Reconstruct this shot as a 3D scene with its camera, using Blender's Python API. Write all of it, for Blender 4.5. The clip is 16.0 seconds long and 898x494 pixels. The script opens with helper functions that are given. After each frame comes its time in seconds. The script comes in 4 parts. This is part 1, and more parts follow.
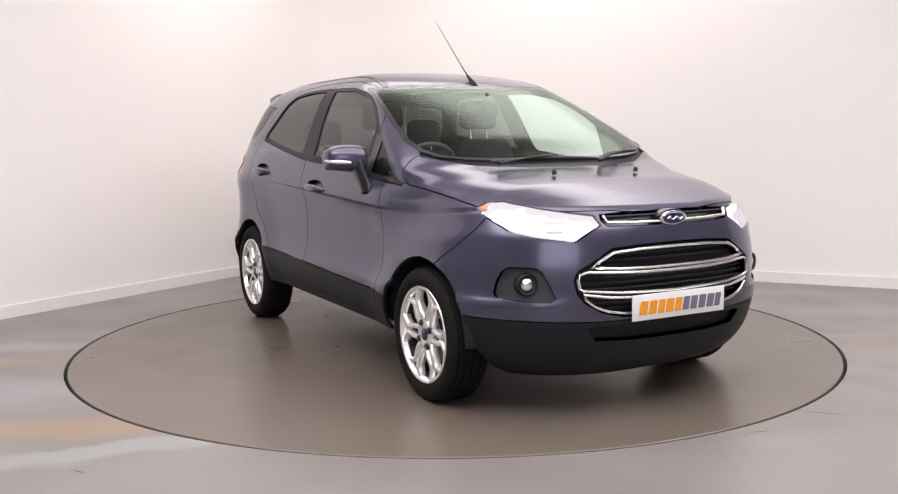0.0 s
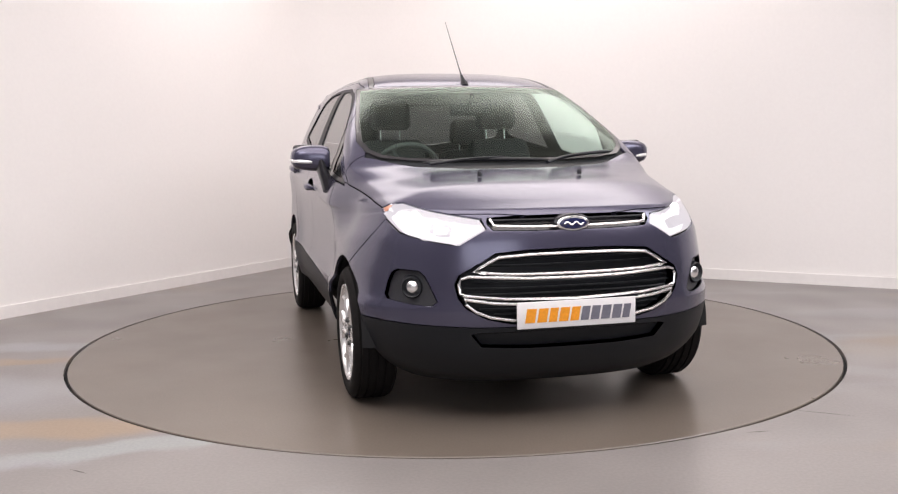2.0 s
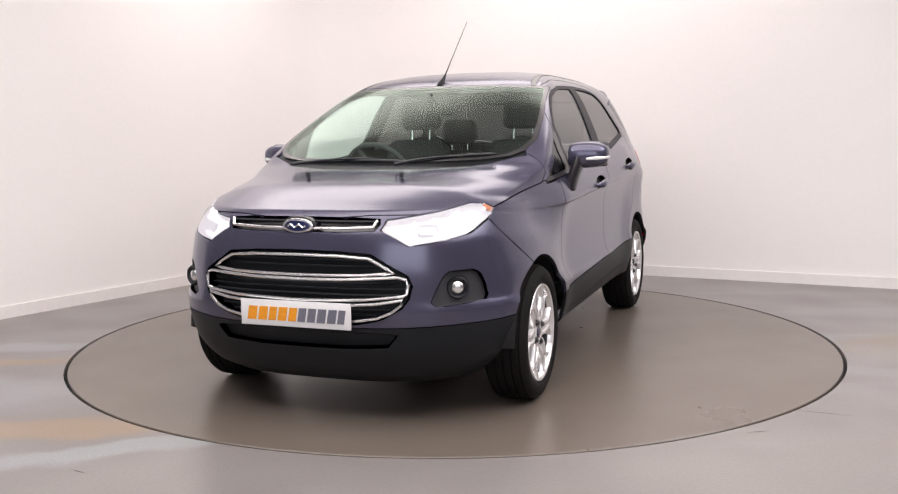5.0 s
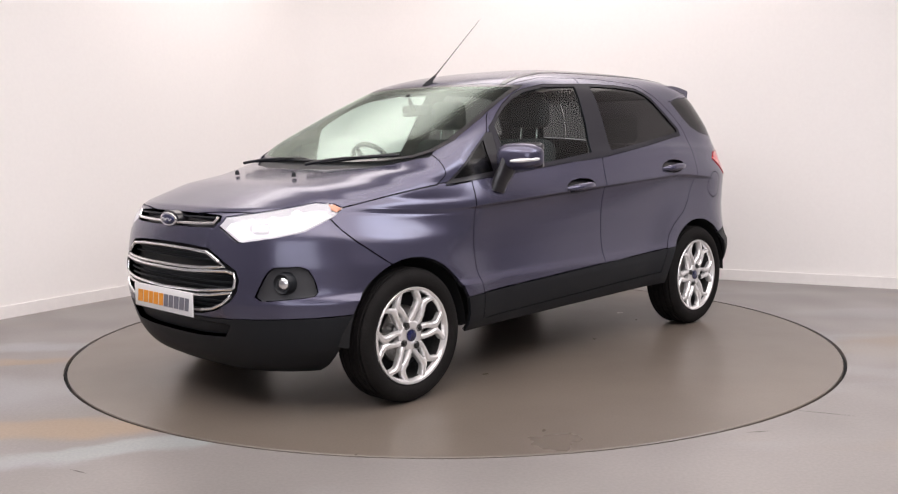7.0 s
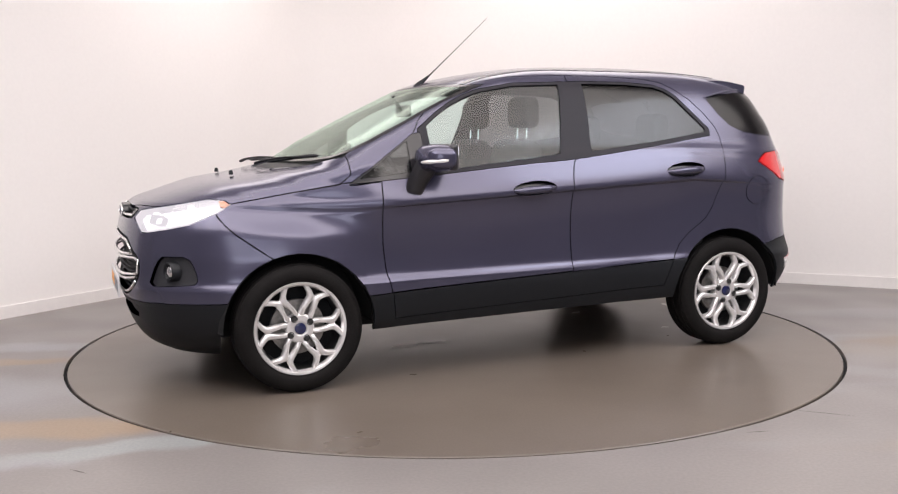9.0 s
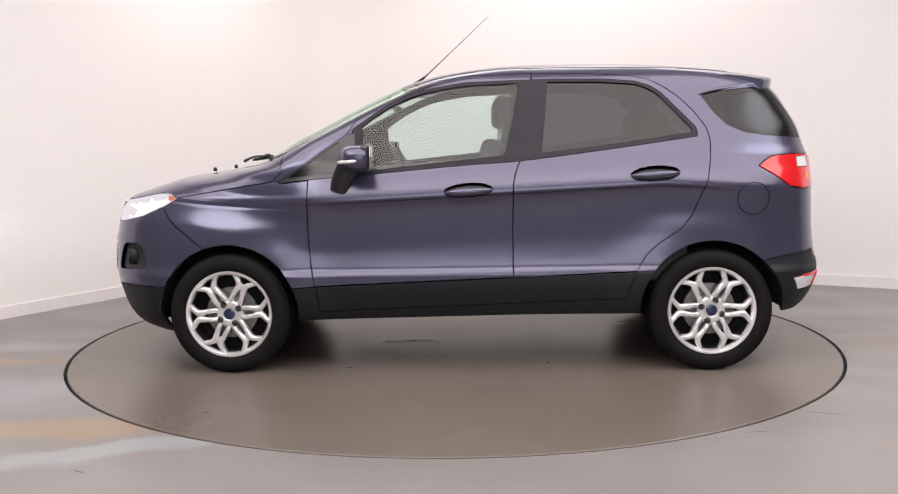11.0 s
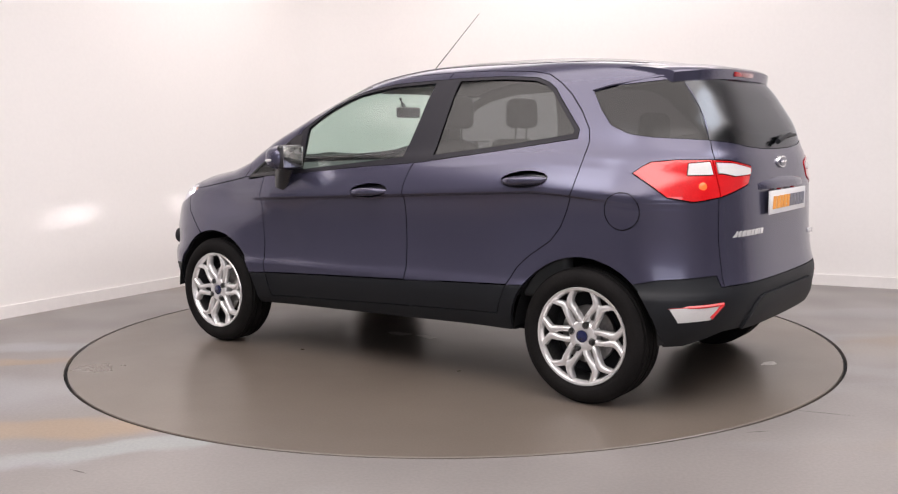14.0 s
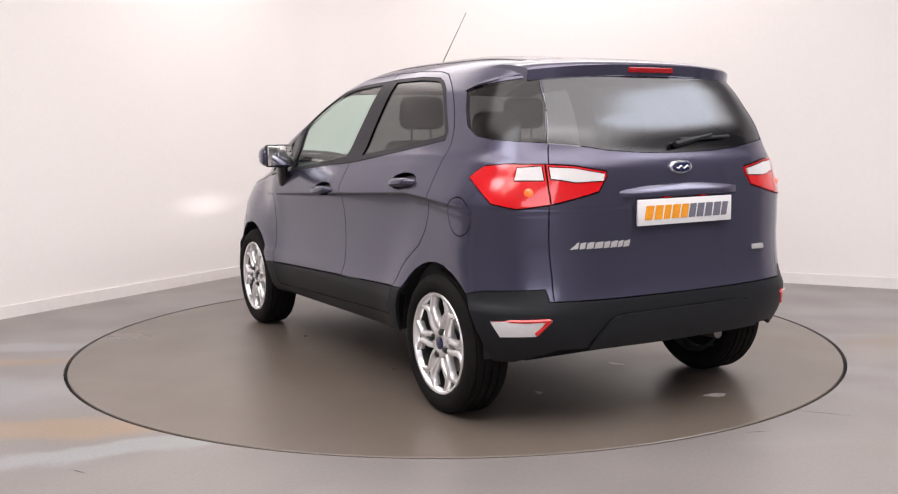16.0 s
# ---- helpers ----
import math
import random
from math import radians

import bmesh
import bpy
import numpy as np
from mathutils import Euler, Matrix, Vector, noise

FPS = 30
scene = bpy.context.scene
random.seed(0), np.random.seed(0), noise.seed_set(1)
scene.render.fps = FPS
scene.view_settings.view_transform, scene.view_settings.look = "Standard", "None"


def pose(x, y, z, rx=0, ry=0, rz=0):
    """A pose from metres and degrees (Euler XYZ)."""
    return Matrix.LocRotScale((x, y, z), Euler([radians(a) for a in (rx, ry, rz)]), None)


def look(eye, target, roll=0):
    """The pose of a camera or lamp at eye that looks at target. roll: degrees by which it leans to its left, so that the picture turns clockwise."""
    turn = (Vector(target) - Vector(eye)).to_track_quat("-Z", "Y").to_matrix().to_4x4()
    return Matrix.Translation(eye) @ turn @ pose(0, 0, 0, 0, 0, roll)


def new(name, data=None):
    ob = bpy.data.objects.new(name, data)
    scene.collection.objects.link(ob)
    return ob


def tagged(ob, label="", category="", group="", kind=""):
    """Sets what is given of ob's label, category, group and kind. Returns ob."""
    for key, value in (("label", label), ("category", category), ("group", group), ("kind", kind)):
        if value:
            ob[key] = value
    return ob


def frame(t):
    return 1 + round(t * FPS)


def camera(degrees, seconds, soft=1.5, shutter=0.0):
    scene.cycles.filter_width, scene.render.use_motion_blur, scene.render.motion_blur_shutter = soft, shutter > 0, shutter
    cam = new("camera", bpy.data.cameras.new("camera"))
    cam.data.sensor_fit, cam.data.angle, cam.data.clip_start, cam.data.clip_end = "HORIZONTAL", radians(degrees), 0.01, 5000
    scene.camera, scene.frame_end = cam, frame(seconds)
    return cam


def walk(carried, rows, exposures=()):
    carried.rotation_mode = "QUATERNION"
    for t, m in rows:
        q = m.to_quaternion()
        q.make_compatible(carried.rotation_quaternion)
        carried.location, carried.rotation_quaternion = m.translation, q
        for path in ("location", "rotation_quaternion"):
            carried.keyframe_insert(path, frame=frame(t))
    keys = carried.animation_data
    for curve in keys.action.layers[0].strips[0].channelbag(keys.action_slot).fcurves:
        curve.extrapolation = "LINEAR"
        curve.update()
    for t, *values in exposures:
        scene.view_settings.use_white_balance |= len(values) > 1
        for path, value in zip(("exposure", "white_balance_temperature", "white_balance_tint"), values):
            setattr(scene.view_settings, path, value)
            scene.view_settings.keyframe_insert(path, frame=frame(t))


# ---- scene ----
cam = camera(50.05, 16.0, soft=1.2)
EYE = (0.0, -5.8187, 1.2391)
CAM_POSE = look(EYE, (-0.0216, -0.8525, 0.6594), -0.77)
walk(cam, [(0.0, CAM_POSE), (16.0, CAM_POSE)], exposures=[(0.0, 0.0), (16.0, 0.0)])

# ---- light ----
world = bpy.data.worlds.new("studio_world")
scene.world = world
world.use_nodes = True
world.node_tree.nodes["Background"].inputs[0].default_value = (0.9, 0.92, 1.0, 1)
world.node_tree.nodes["Background"].inputs[1].default_value = 0.1


def area(name, place, target, w, h, power, colour, shape="RECTANGLE"):
    data = bpy.data.lights.new(name, "AREA")
    data.shape, data.size, data.size_y = shape, w, h
    data.energy, data.color = power, colour
    ob = new(name, data)
    ob.matrix_world = look(place, target)
    return ob


WARM = (1.0, 0.92, 0.895)
COOL = (0.91, 0.92, 1.0)
area("ceiling_light", (0.9, -2.5, 3.36), (0.9, -2.5, 0), 8.4, 4.2, 318, WARM)
area("ceiling_light", (0.2, 1.95, 3.36), (0.2, 1.95, 0), 5.6, 1.5, 84, WARM)
area("ceiling_light", (0.6, -3.9, 3.33), (0.6, -3.2, 0), 6.0, 1.6, 50, WARM)
area("softbox_light", (0.3, -7.3, 2.2), (0.0, 0.0, 0.6), 4.0, 1.8, 62, COOL)
area("softbox_light", (3.1, -1.7, 3.30), (2.2, -1.5, 0), 2.0, 2.1, 40, (0.78, 0.86, 1.0), "ELLIPSE")
area("softbox_light", (-2.3, -2.6, 3.30), (-1.5, -0.5, 0.3), 1.9, 1.5, 30, COOL, "ELLIPSE")

# ---- materials ----


def material(name, base=(0.5, 0.5, 0.5), rough=0.5, metal=0.0, coat=0.0, spec=0.5, grain=0.0, scale=60.0,
             bump=0.0, stain=0.0, stain_scale=3.0, rough_var=0.0, emit=0.0, emit_colour=None):
    m = bpy.data.materials.new(name)
    m.use_nodes = True
    nt = m.node_tree
    b = nt.nodes["Principled BSDF"]
    b.inputs["Base Color"].default_value = (*base, 1)
    b.inputs["Roughness"].default_value = rough
    b.inputs["Metallic"].default_value = metal
    b.inputs["Specular IOR Level"].default_value = spec
    b.inputs["Coat Weight"].default_value = coat
    b.inputs["Coat Roughness"].default_value = 0.1
    if emit:
        b.inputs["Emission Color"].default_value = (*(emit_colour or base), 1)
        b.inputs["Emission Strength"].default_value = emit
    co = nt.nodes.new("ShaderNodeTexCoord")

    def tex(sc, detail=4):
        n = nt.nodes.new("ShaderNodeTexNoise")
        n.inputs["Scale"].default_value = sc
        n.inputs["Detail"].default_value = detail
        nt.links.new(co.outputs["Object"], n.inputs["Vector"])
        return n.outputs["Fac"]

    def vary(fac, low, high):
        r = nt.nodes.new("ShaderNodeMapRange")
        r.inputs["From Min"].default_value, r.inputs["From Max"].default_value = 0.3, 0.7
        r.inputs["To Min"].default_value, r.inputs["To Max"].default_value = low, high
        nt.links.new(fac, r.inputs["Value"])
        return r.outputs["Result"]

    value = None
    for amount, sc in ((grain, scale), (stain, stain_scale)):
        if amount:
            v = vary(tex(sc), 1 - amount, 1 + amount)
            if value is None:
                value = v
            else:
                mul = nt.nodes.new("ShaderNodeMath")
                mul.operation = "MULTIPLY"
                nt.links.new(value, mul.inputs[0])
                nt.links.new(v, mul.inputs[1])
                value = mul.outputs[0]
    if value is not None:
        mx = nt.nodes.new("ShaderNodeVectorMath")
        mx.operation = "SCALE"
        mx.inputs[0].default_value = base
        nt.links.new(value, mx.inputs["Scale"])
        nt.links.new(mx.outputs[0], b.inputs["Base Color"])
    if rough_var:
        nt.links.new(vary(tex(stain_scale * 2.3), rough - rough_var, rough + rough_var), b.inputs["Roughness"])
    if bump:
        bp = nt.nodes.new("ShaderNodeBump")
        bp.inputs["Strength"].default_value = bump
        bp.inputs["Distance"].default_value = 0.002
        nt.links.new(tex(scale), bp.inputs["Height"])
        nt.links.new(bp.outputs[0], b.inputs["Normal"])
    return m


def glass_material(name, tint, base=0.05, rough=0.035, gloss=(1, 1, 1)):
    """A thin pane: tinted see-through with a Fresnel gloss."""
    m = bpy.data.materials.new(name)
    m.use_nodes = True
    nt = m.node_tree
    nt.nodes.remove(nt.nodes["Principled BSDF"])
    out = nt.nodes["Material Output"]
    clear = nt.nodes.new("ShaderNodeBsdfTransparent")
    clear.inputs[0].default_value = (*tint, 1)
    shine = nt.nodes.new("ShaderNodeBsdfGlossy")
    shine.inputs["Roughness"].default_value = rough
    shine.inputs["Color"].default_value = (*gloss, 1)
    facing = nt.nodes.new("ShaderNodeLayerWeight")
    facing.inputs["Blend"].default_value = 0.5
    power = nt.nodes.new("ShaderNodeMath")
    power.operation = "POWER"
    power.inputs[1].default_value = 5.0
    nt.links.new(facing.outputs["Facing"], power.inputs[0])
    fres = nt.nodes.new("ShaderNodeMath")
    fres.operation = "MULTIPLY_ADD"
    fres.inputs[1].default_value, fres.inputs[2].default_value = 0.80, base
    nt.links.new(power.outputs[0], fres.inputs[0])
    mix = nt.nodes.new("ShaderNodeMixShader")
    nt.links.new(fres.outputs[0], mix.inputs[0])
    nt.links.new(clear.outputs[0], mix.inputs[1])
    nt.links.new(shine.outputs[0], mix.inputs[2])
    nt.links.new(mix.outputs[0], out.inputs[0])
    return m


PAINT = material("violet_grey_paint", (0.075, 0.072, 0.117), 0.27, 0.55, coat=0.9, grain=0.10, scale=900, stain=0.03, stain_scale=2)
BLACK = material("black_plastic", (0.0095, 0.0108, 0.0138), 0.5, spec=0.30, grain=0.2, scale=250, bump=0.25)
DARK_PLASTIC = material("dark_grey_plastic", (0.035, 0.035, 0.040), 0.5, grain=0.2, scale=250, bump=0.2)
TRIM = material("satin_black_trim", (0.012, 0.011, 0.014), 0.28, coat=0.3, grain=0.1, scale=120)
PILLAR = material("dark_pillar_film", (0.016, 0.015, 0.021), 0.5, 0.0, coat=0.0, spec=0.25, grain=0.1, scale=300)
LINER = material("black_liner", (0.006, 0.006, 0.007), 0.9, grain=0.2)
RUBBER = material("tyre_rubber", (0.0085, 0.0075, 0.0075), 0.8, spec=0.18, grain=0.25, scale=120, bump=0.3, stain=0.25, stain_scale=6)
ALLOY = material("silver_alloy", (0.84, 0.83, 0.83), 0.24, 0.6, coat=0.4, grain=0.04, scale=200)
# dark alloy; on the wheel barrel it stands in for shade between spokes
DARK_ALLOY = material("dark_alloy", (0.07, 0.07, 0.07), 0.5, 0.8, grain=0.2, scale=80)
CHROME = material("chrome", (0.95, 0.95, 0.95), 0.26, 1.0, stain=0.05, stain_scale=20)
STEEL = material("brake_steel", (0.32, 0.31, 0.30), 0.4, 1.0, grain=0.2, scale=60)
BLUE = material("blue_enamel", (0.012, 0.016, 0.07), 0.15, coat=1.0, grain=0.1)
WHITE = material("white_plate", (0.80, 0.79, 0.80), 0.35, coat=0.4, grain=0.02, scale=80)
ORANGE = material("orange_print", (0.85, 0.33, 0.02), 0.4, grain=0.1, scale=90)
GREY_INK = material("grey_print", (0.16, 0.16, 0.20), 0.4, grain=0.1, scale=90)
RED = material("red_lamp_lens", (0.56, 0.008, 0.012), 0.12, coat=1.0, grain=0.1, scale=160, emit=0.11, emit_colour=(0.9, 0.02, 0.02))
RED_DARK = material("dark_red_lens", (0.30, 0.006, 0.010), 0.12, coat=1.0, grain=0.1, scale=160)
CLEAR_LENS = material("clear_white_lens", (0.70, 0.69, 0.69), 0.12, coat=1.0, grain=0.06, scale=220)
BULB = material("tail_bulb", (0.9, 0.12, 0.03), 0.3, coat=1.0, emit=0.8, emit_colour=(1.0, 0.15, 0.02))
GLOW = material("headlamp_glow", (1, 1, 1), 0.3, emit=9.0, emit_colour=(1.0, 0.93, 0.97))
# silver that glows itself, in place of lamplight bouncing in the headlamp
GLOW_SOFT = material("glowing_reflector", (0.85, 0.84, 0.86), 0.22, 0.7, emit=0.85, emit_colour=(1.0, 0.93, 0.98), grain=0.1, scale=30)
AMBER = material("amber_lens", (0.50, 0.20, 0.11), 0.15, coat=1.0, grain=0.1)
FABRIC = material("charcoal_fabric", (0.019, 0.020, 0.022), 0.85, grain=0.3, scale=500, bump=0.3)
DASH = material("dark_dashboard", (0.055, 0.057, 0.058), 0.7, grain=0.2, scale=350, bump=0.2)
HEADLINER = material("pale_headliner", (0.50, 0.48, 0.45), 0.9, grain=0.08, scale=200)
GLASS = glass_material("clear_green_glass", (0.72, 0.85, 0.78), 0.05, 0.16, (0.86, 1.0, 0.90))
SIDE_GLASS = glass_material("side_green_glass", (0.76, 0.86, 0.84), 0.05, 0.17)
DARK_GLASS = glass_material("privacy_glass", (0.16, 0.155, 0.165), 0.045, 0.17)
REAR_GLASS = glass_material("dark_tailgate_glass", (0.085, 0.083, 0.09), 0.09, 0.2, (0.92, 0.95, 1.0))
QUARTER_GLASS = glass_material("dark_quarter_glass", (0.095, 0.093, 0.10), 0.035, 0.17)
LENS = glass_material("lamp_lens", (0.95, 0.95, 0.97))
SCUFF = material("pale_scuff", (0.50, 0.47, 0.45), 0.36, grain=0.3, scale=60)
SCRATCH = material("dark_scratch", (0.09, 0.08, 0.075), 0.7, grain=0.3, scale=60)
# black walls with their own glow, so the added channel looks lit
CHANNEL_GLOW = material("channel_glow", (0.02, 0.02, 0.02), 0.9, emit=5.0, emit_colour=(1.0, 0.93, 0.97))
BEAM = material("headlamp_beam", (1, 1, 1), 0.5, emit=8500.0, emit_colour=(1.0, 0.93, 0.94))
MIRROR = material("mirror_silver", (0.9, 0.9, 0.9), 0.02, 1.0)
# greys of the added, unseen walls stand in for dim surroundings
DARK_WALL = material("dark_unseen_wall", (0.16, 0.16, 0.17), 0.8, grain=0.03, scale=30)
GREY_WALL = material("grey_unseen_wall", (0.45, 0.44, 0.45), 0.8, grain=0.03, scale=30, stain=0.05, stain_scale=0.8)
WALL = material("white_wall_paint", (0.88, 0.85, 0.835), 0.75, grain=0.01, scale=40, stain=0.012, stain_scale=0.6, bump=0.05)
BASEBOARD = material("white_baseboard", (0.84, 0.81, 0.795), 0.5, grain=0.02, scale=20)
CEILING = material("white_ceiling_paint", (0.82, 0.80, 0.79), 0.9, grain=0.02, scale=20)


def floor_material(name, base, warm, cool, rough, stains=()):
    """Sealed concrete: fine grain, broad clouds, warm and cool stains, worn gloss."""
    m = bpy.data.materials.new(name)
    m.use_nodes = True
    nt = m.node_tree
    b = nt.nodes["Principled BSDF"]
    co = nt.nodes.new("ShaderNodeTexCoord")

    def tex(sc, detail, stretch=(1, 1, 1)):
        mp = nt.nodes.new("ShaderNodeMapping")
        mp.inputs["Scale"].default_value = stretch
        nt.links.new(co.outputs["Object"], mp.inputs["Vector"])
        n = nt.nodes.new("ShaderNodeTexNoise")
        n.inputs["Scale"].default_value, n.inputs["Detail"].default_value = sc, detail
        nt.links.new(mp.outputs[0], n.inputs["Vector"])
        return n.outputs["Fac"]

    def ramp(fac, a, bb):
        r = nt.nodes.new("ShaderNodeMapRange")
        r.interpolation_type = "SMOOTHSTEP"
        r.inputs["From Min"].default_value, r.inputs["From Max"].default_value = a, bb
        nt.links.new(fac, r.inputs["Value"])
        return r.outputs["Result"]

    def mix(fac, c1, c2):
        n = nt.nodes.new("ShaderNodeMix")
        n.data_type = "RGBA"
        nt.links.new(fac, n.inputs["Factor"])
        for sock, c in ((n.inputs["A"], c1), (n.inputs["B"], c2)):
            if isinstance(c, tuple):
                sock.default_value = (*c, 1)
            else:
                nt.links.new(c, sock)
        return n.outputs["Result"]

    dark = tuple(v * 0.86 for v in base)
    c = mix(ramp(tex(1.1, 2), 0.30, 0.70), dark, base)
    c = mix(ramp(tex(0.55, 3, (1, 2.2, 1)), 0.56, 0.80), c, warm)
    c = mix(ramp(tex(0.8, 3, (0.8, 2.6, 1)), 0.56, 0.80), c, cool)
    # spilt and worn patches with ragged edges
    ragged = nt.nodes.new("ShaderNodeTexNoise")
    ragged.inputs["Scale"].default_value, ragged.inputs["Detail"].default_value = 2.6, 5
    nt.links.new(co.outputs["Object"], ragged.inputs["Vector"])
    push = nt.nodes.new("ShaderNodeVectorMath")
    push.operation = "MULTIPLY_ADD"
    push.inputs[1].default_value, push.inputs[2].default_value = (0.55, 0.30, 0), (-0.275, -0.15, 0)
    nt.links.new(ragged.outputs["Color"], push.inputs[0])
    moved = nt.nodes.new("ShaderNodeVectorMath")
    nt.links.new(co.outputs["Object"], moved.inputs[0])
    nt.links.new(push.outputs[0], moved.inputs[1])
    for x, y, rx, ry, turn, tint, amount in stains:
        mp = nt.nodes.new("ShaderNodeMapping")
        mp.vector_type = "TEXTURE"
        mp.inputs["Location"].default_value, mp.inputs["Rotation"].default_value = (x, y, 0), (0, 0, radians(turn))
        mp.inputs["Scale"].default_value = (rx, ry, 1)
        nt.links.new(moved.outputs[0], mp.inputs["Vector"])
        ln = nt.nodes.new("ShaderNodeVectorMath")
        ln.operation = "LENGTH"
        nt.links.new(mp.outputs[0], ln.inputs[0])
        cover = nt.nodes.new("ShaderNodeMapRange")
        cover.interpolation_type = "SMOOTHSTEP"
        cover.inputs["From Min"].default_value, cover.inputs["From Max"].default_value = 1.35, 0.55
        cover.inputs["To Max"].default_value = amount
        nt.links.new(ln.outputs["Value"], cover.inputs["Value"])
        c = mix(cover.outputs["Result"], c, tint)
    fine = mix(ramp(tex(70, 3), 0.25, 0.75), (0.92, 0.92, 0.92), (1.06, 1.06, 1.06))
    n = nt.nodes.new("ShaderNodeMix")
    n.data_type, n.blend_type = "RGBA", "MULTIPLY"
    n.inputs["Factor"].default_value = 1.0
    nt.links.new(c, n.inputs["A"])
    nt.links.new(fine, n.inputs["B"])
    nt.links.new(n.outputs["Result"], b.inputs["Base Color"])
    rr = nt.nodes.new("ShaderNodeMapRange")
    rr.interpolation_type = "SMOOTHERSTEP"
    rr.inputs["From Min"].default_value, rr.inputs["From Max"].default_value = 0.2, 0.8
    rr.inputs["To Min"].default_value, rr.inputs["To Max"].default_value = rough - 0.05, rough + 0.06
    nt.links.new(tex(1.6, 1), rr.inputs["Value"])
    nt.links.new(rr.outputs["Result"], b.inputs["Roughness"])
    return m


RUST, PALE, CHALK = (0.285, 0.200, 0.125), (0.285, 0.285, 0.305), (0.270, 0.285, 0.285)
FLOOR = floor_material("sealed_concrete", (0.222, 0.204, 0.197), (0.250, 0.205, 0.160), (0.250, 0.240, 0.245), 0.36, (
    (-2.95, -0.14, 0.95, 0.11, 2, PALE, 0.8), (-2.85, -0.50, 0.85, 0.10, 2, RUST, 0.75), (-2.45, -1.22, 0.65, 0.36, 0, PALE, 0.6),
    (-1.75, -1.78, 0.60, 0.15, 4, RUST, 0.75), (-1.30, -2.05, 0.62, 0.10, 18, CHALK, 0.85), (-2.2, -2.35, 0.7, 0.08, 10, PALE, 0.6),
    (2.9, 0.6, 0.7, 0.16, -8, PALE, 0.35), (2.3, -1.0, 0.5, 0.12, -10, PALE, 0.3)))
DISC = material("turntable_coating", (0.140, 0.116, 0.097), 0.30, grain=0.09, scale=90, stain=0.11, stain_scale=0.9, rough_var=0.03)

PAINT.node_tree.nodes["Principled BSDF"].inputs["Coat Roughness"].default_value = 0.16
PAINT.node_tree.nodes["Principled BSDF"].inputs["Specular Tint"].default_value = (0.35, 0.35, 0.45, 1)

# ---- mesh helpers ----


def mesh_from(name, bm, mat, smooth=True):
    me = bpy.data.meshes.new(name)
    bm.normal_update()
    bm.to_mesh(me)
    bm.free()
    for mm in (mat if isinstance(mat, (list, tuple)) else [mat]):
        me.materials.append(mm)
    for p in me.polygons:
        p.use_smooth = smooth
    return me


def part(name, bm, mat, parent=None, label="", smooth=True, sharp=40):
    me = mesh_from(name, bm, mat, smooth)
    if smooth and sharp:
        me.set_sharp_from_angle(angle=radians(sharp))
    ob = new(name, me)
    ob.parent = parent
    if label:
        ob["label"] = label
    return ob


def box(bm, lo, hi, bevel=0.0, seg=2):
    r = bmesh.ops.create_cube(bm, size=1.0)
    c = [(a + b) / 2 for a, b in zip(lo, hi)]
    d = [b - a for a, b in zip(lo, hi)]
    for v in r["verts"]:
        v.co = Vector((c[i] + v.co[i] * d[i] for i in range(3)))
    if bevel:
        es = list({e for v in r["verts"] for e in v.link_edges})
        bmesh.ops.bevel(bm, geom=es, offset=bevel, segments=seg, affect="EDGES", profile=0.5)


def tube(bm, pts, radius, sides=8, closed=False, squash=1.0, caps=True):
    """A tube along points; radius may be a list; squash flattens it along z."""
    n = len(pts)
    pts = [Vector(p) for p in pts]
    rad = radius if isinstance(radius, (list, tuple)) else [radius] * n
    rings = []
    for i, p in enumerate(pts):
        a = pts[(i - 1) % n] if closed or i > 0 else p
        b = pts[(i + 1) % n] if closed or i < n - 1 else p
        d = (b - a).normalized()
        up = Vector((0, 0, 1)) if abs(d.z) < 0.9 else Vector((1, 0, 0))
        s = d.cross(up).normalized()
        u = s.cross(d).normalized()
        rings.append([bm.verts.new(p + (s * math.cos(k * 2 * math.pi / sides) + u * squash * math.sin(k * 2 * math.pi / sides)) * rad[i]) for k in range(sides)])
    for i in range(n if closed else n - 1):
        r, q = rings[i], rings[(i + 1) % n]
        for k in range(sides):
            bm.faces.new((r[k], r[(k + 1) % sides], q[(k + 1) % sides], q[k]))
    if caps and not closed:
        bm.faces.new(rings[0][::-1])
        bm.faces.new(rings[-1])


def lathe(bm, profile, sides=48, axis="y", centre=(0, 0, 0), closed=False):
    """Turns a profile of (radius, along) round an axis."""
    rings = []
    for k in range(sides):
        a = 2 * math.pi * k / sides
        ring = []
        for r, h in profile:
            p = (r * math.cos(a), h, r * math.sin(a)) if axis == "y" else (r * math.cos(a), r * math.sin(a), h) if axis == "z" else (h, r * math.cos(a), r * math.sin(a))
            ring.append(bm.verts.new(Vector(p) + Vector(centre)))
        rings.append(ring)
    m = len(profile)
    for k in range(sides):
        a, b = rings[k], rings[(k + 1) % sides]
        for i in range(m if closed else m - 1):
            bm.faces.new((a[i], a[(i + 1) % m], b[(i + 1) % m], b[i]))
    bmesh.ops.remove_doubles(bm, verts=bm.verts, dist=1e-5)
    bmesh.ops.recalc_face_normals(bm, faces=bm.faces)


# ---- the room ----
WALL_H = 3.4


def room():
    c = Vector((-1.21, 3.94))
    left, right = Vector((-3.17 + 1.21, 0.79 - 3.94)).normalized(), Vector((3.46 + 1.21, 1.59 - 3.94)).normalized()
    # plan line of the wall's inner face, with a rounded corner
    r = 0.7
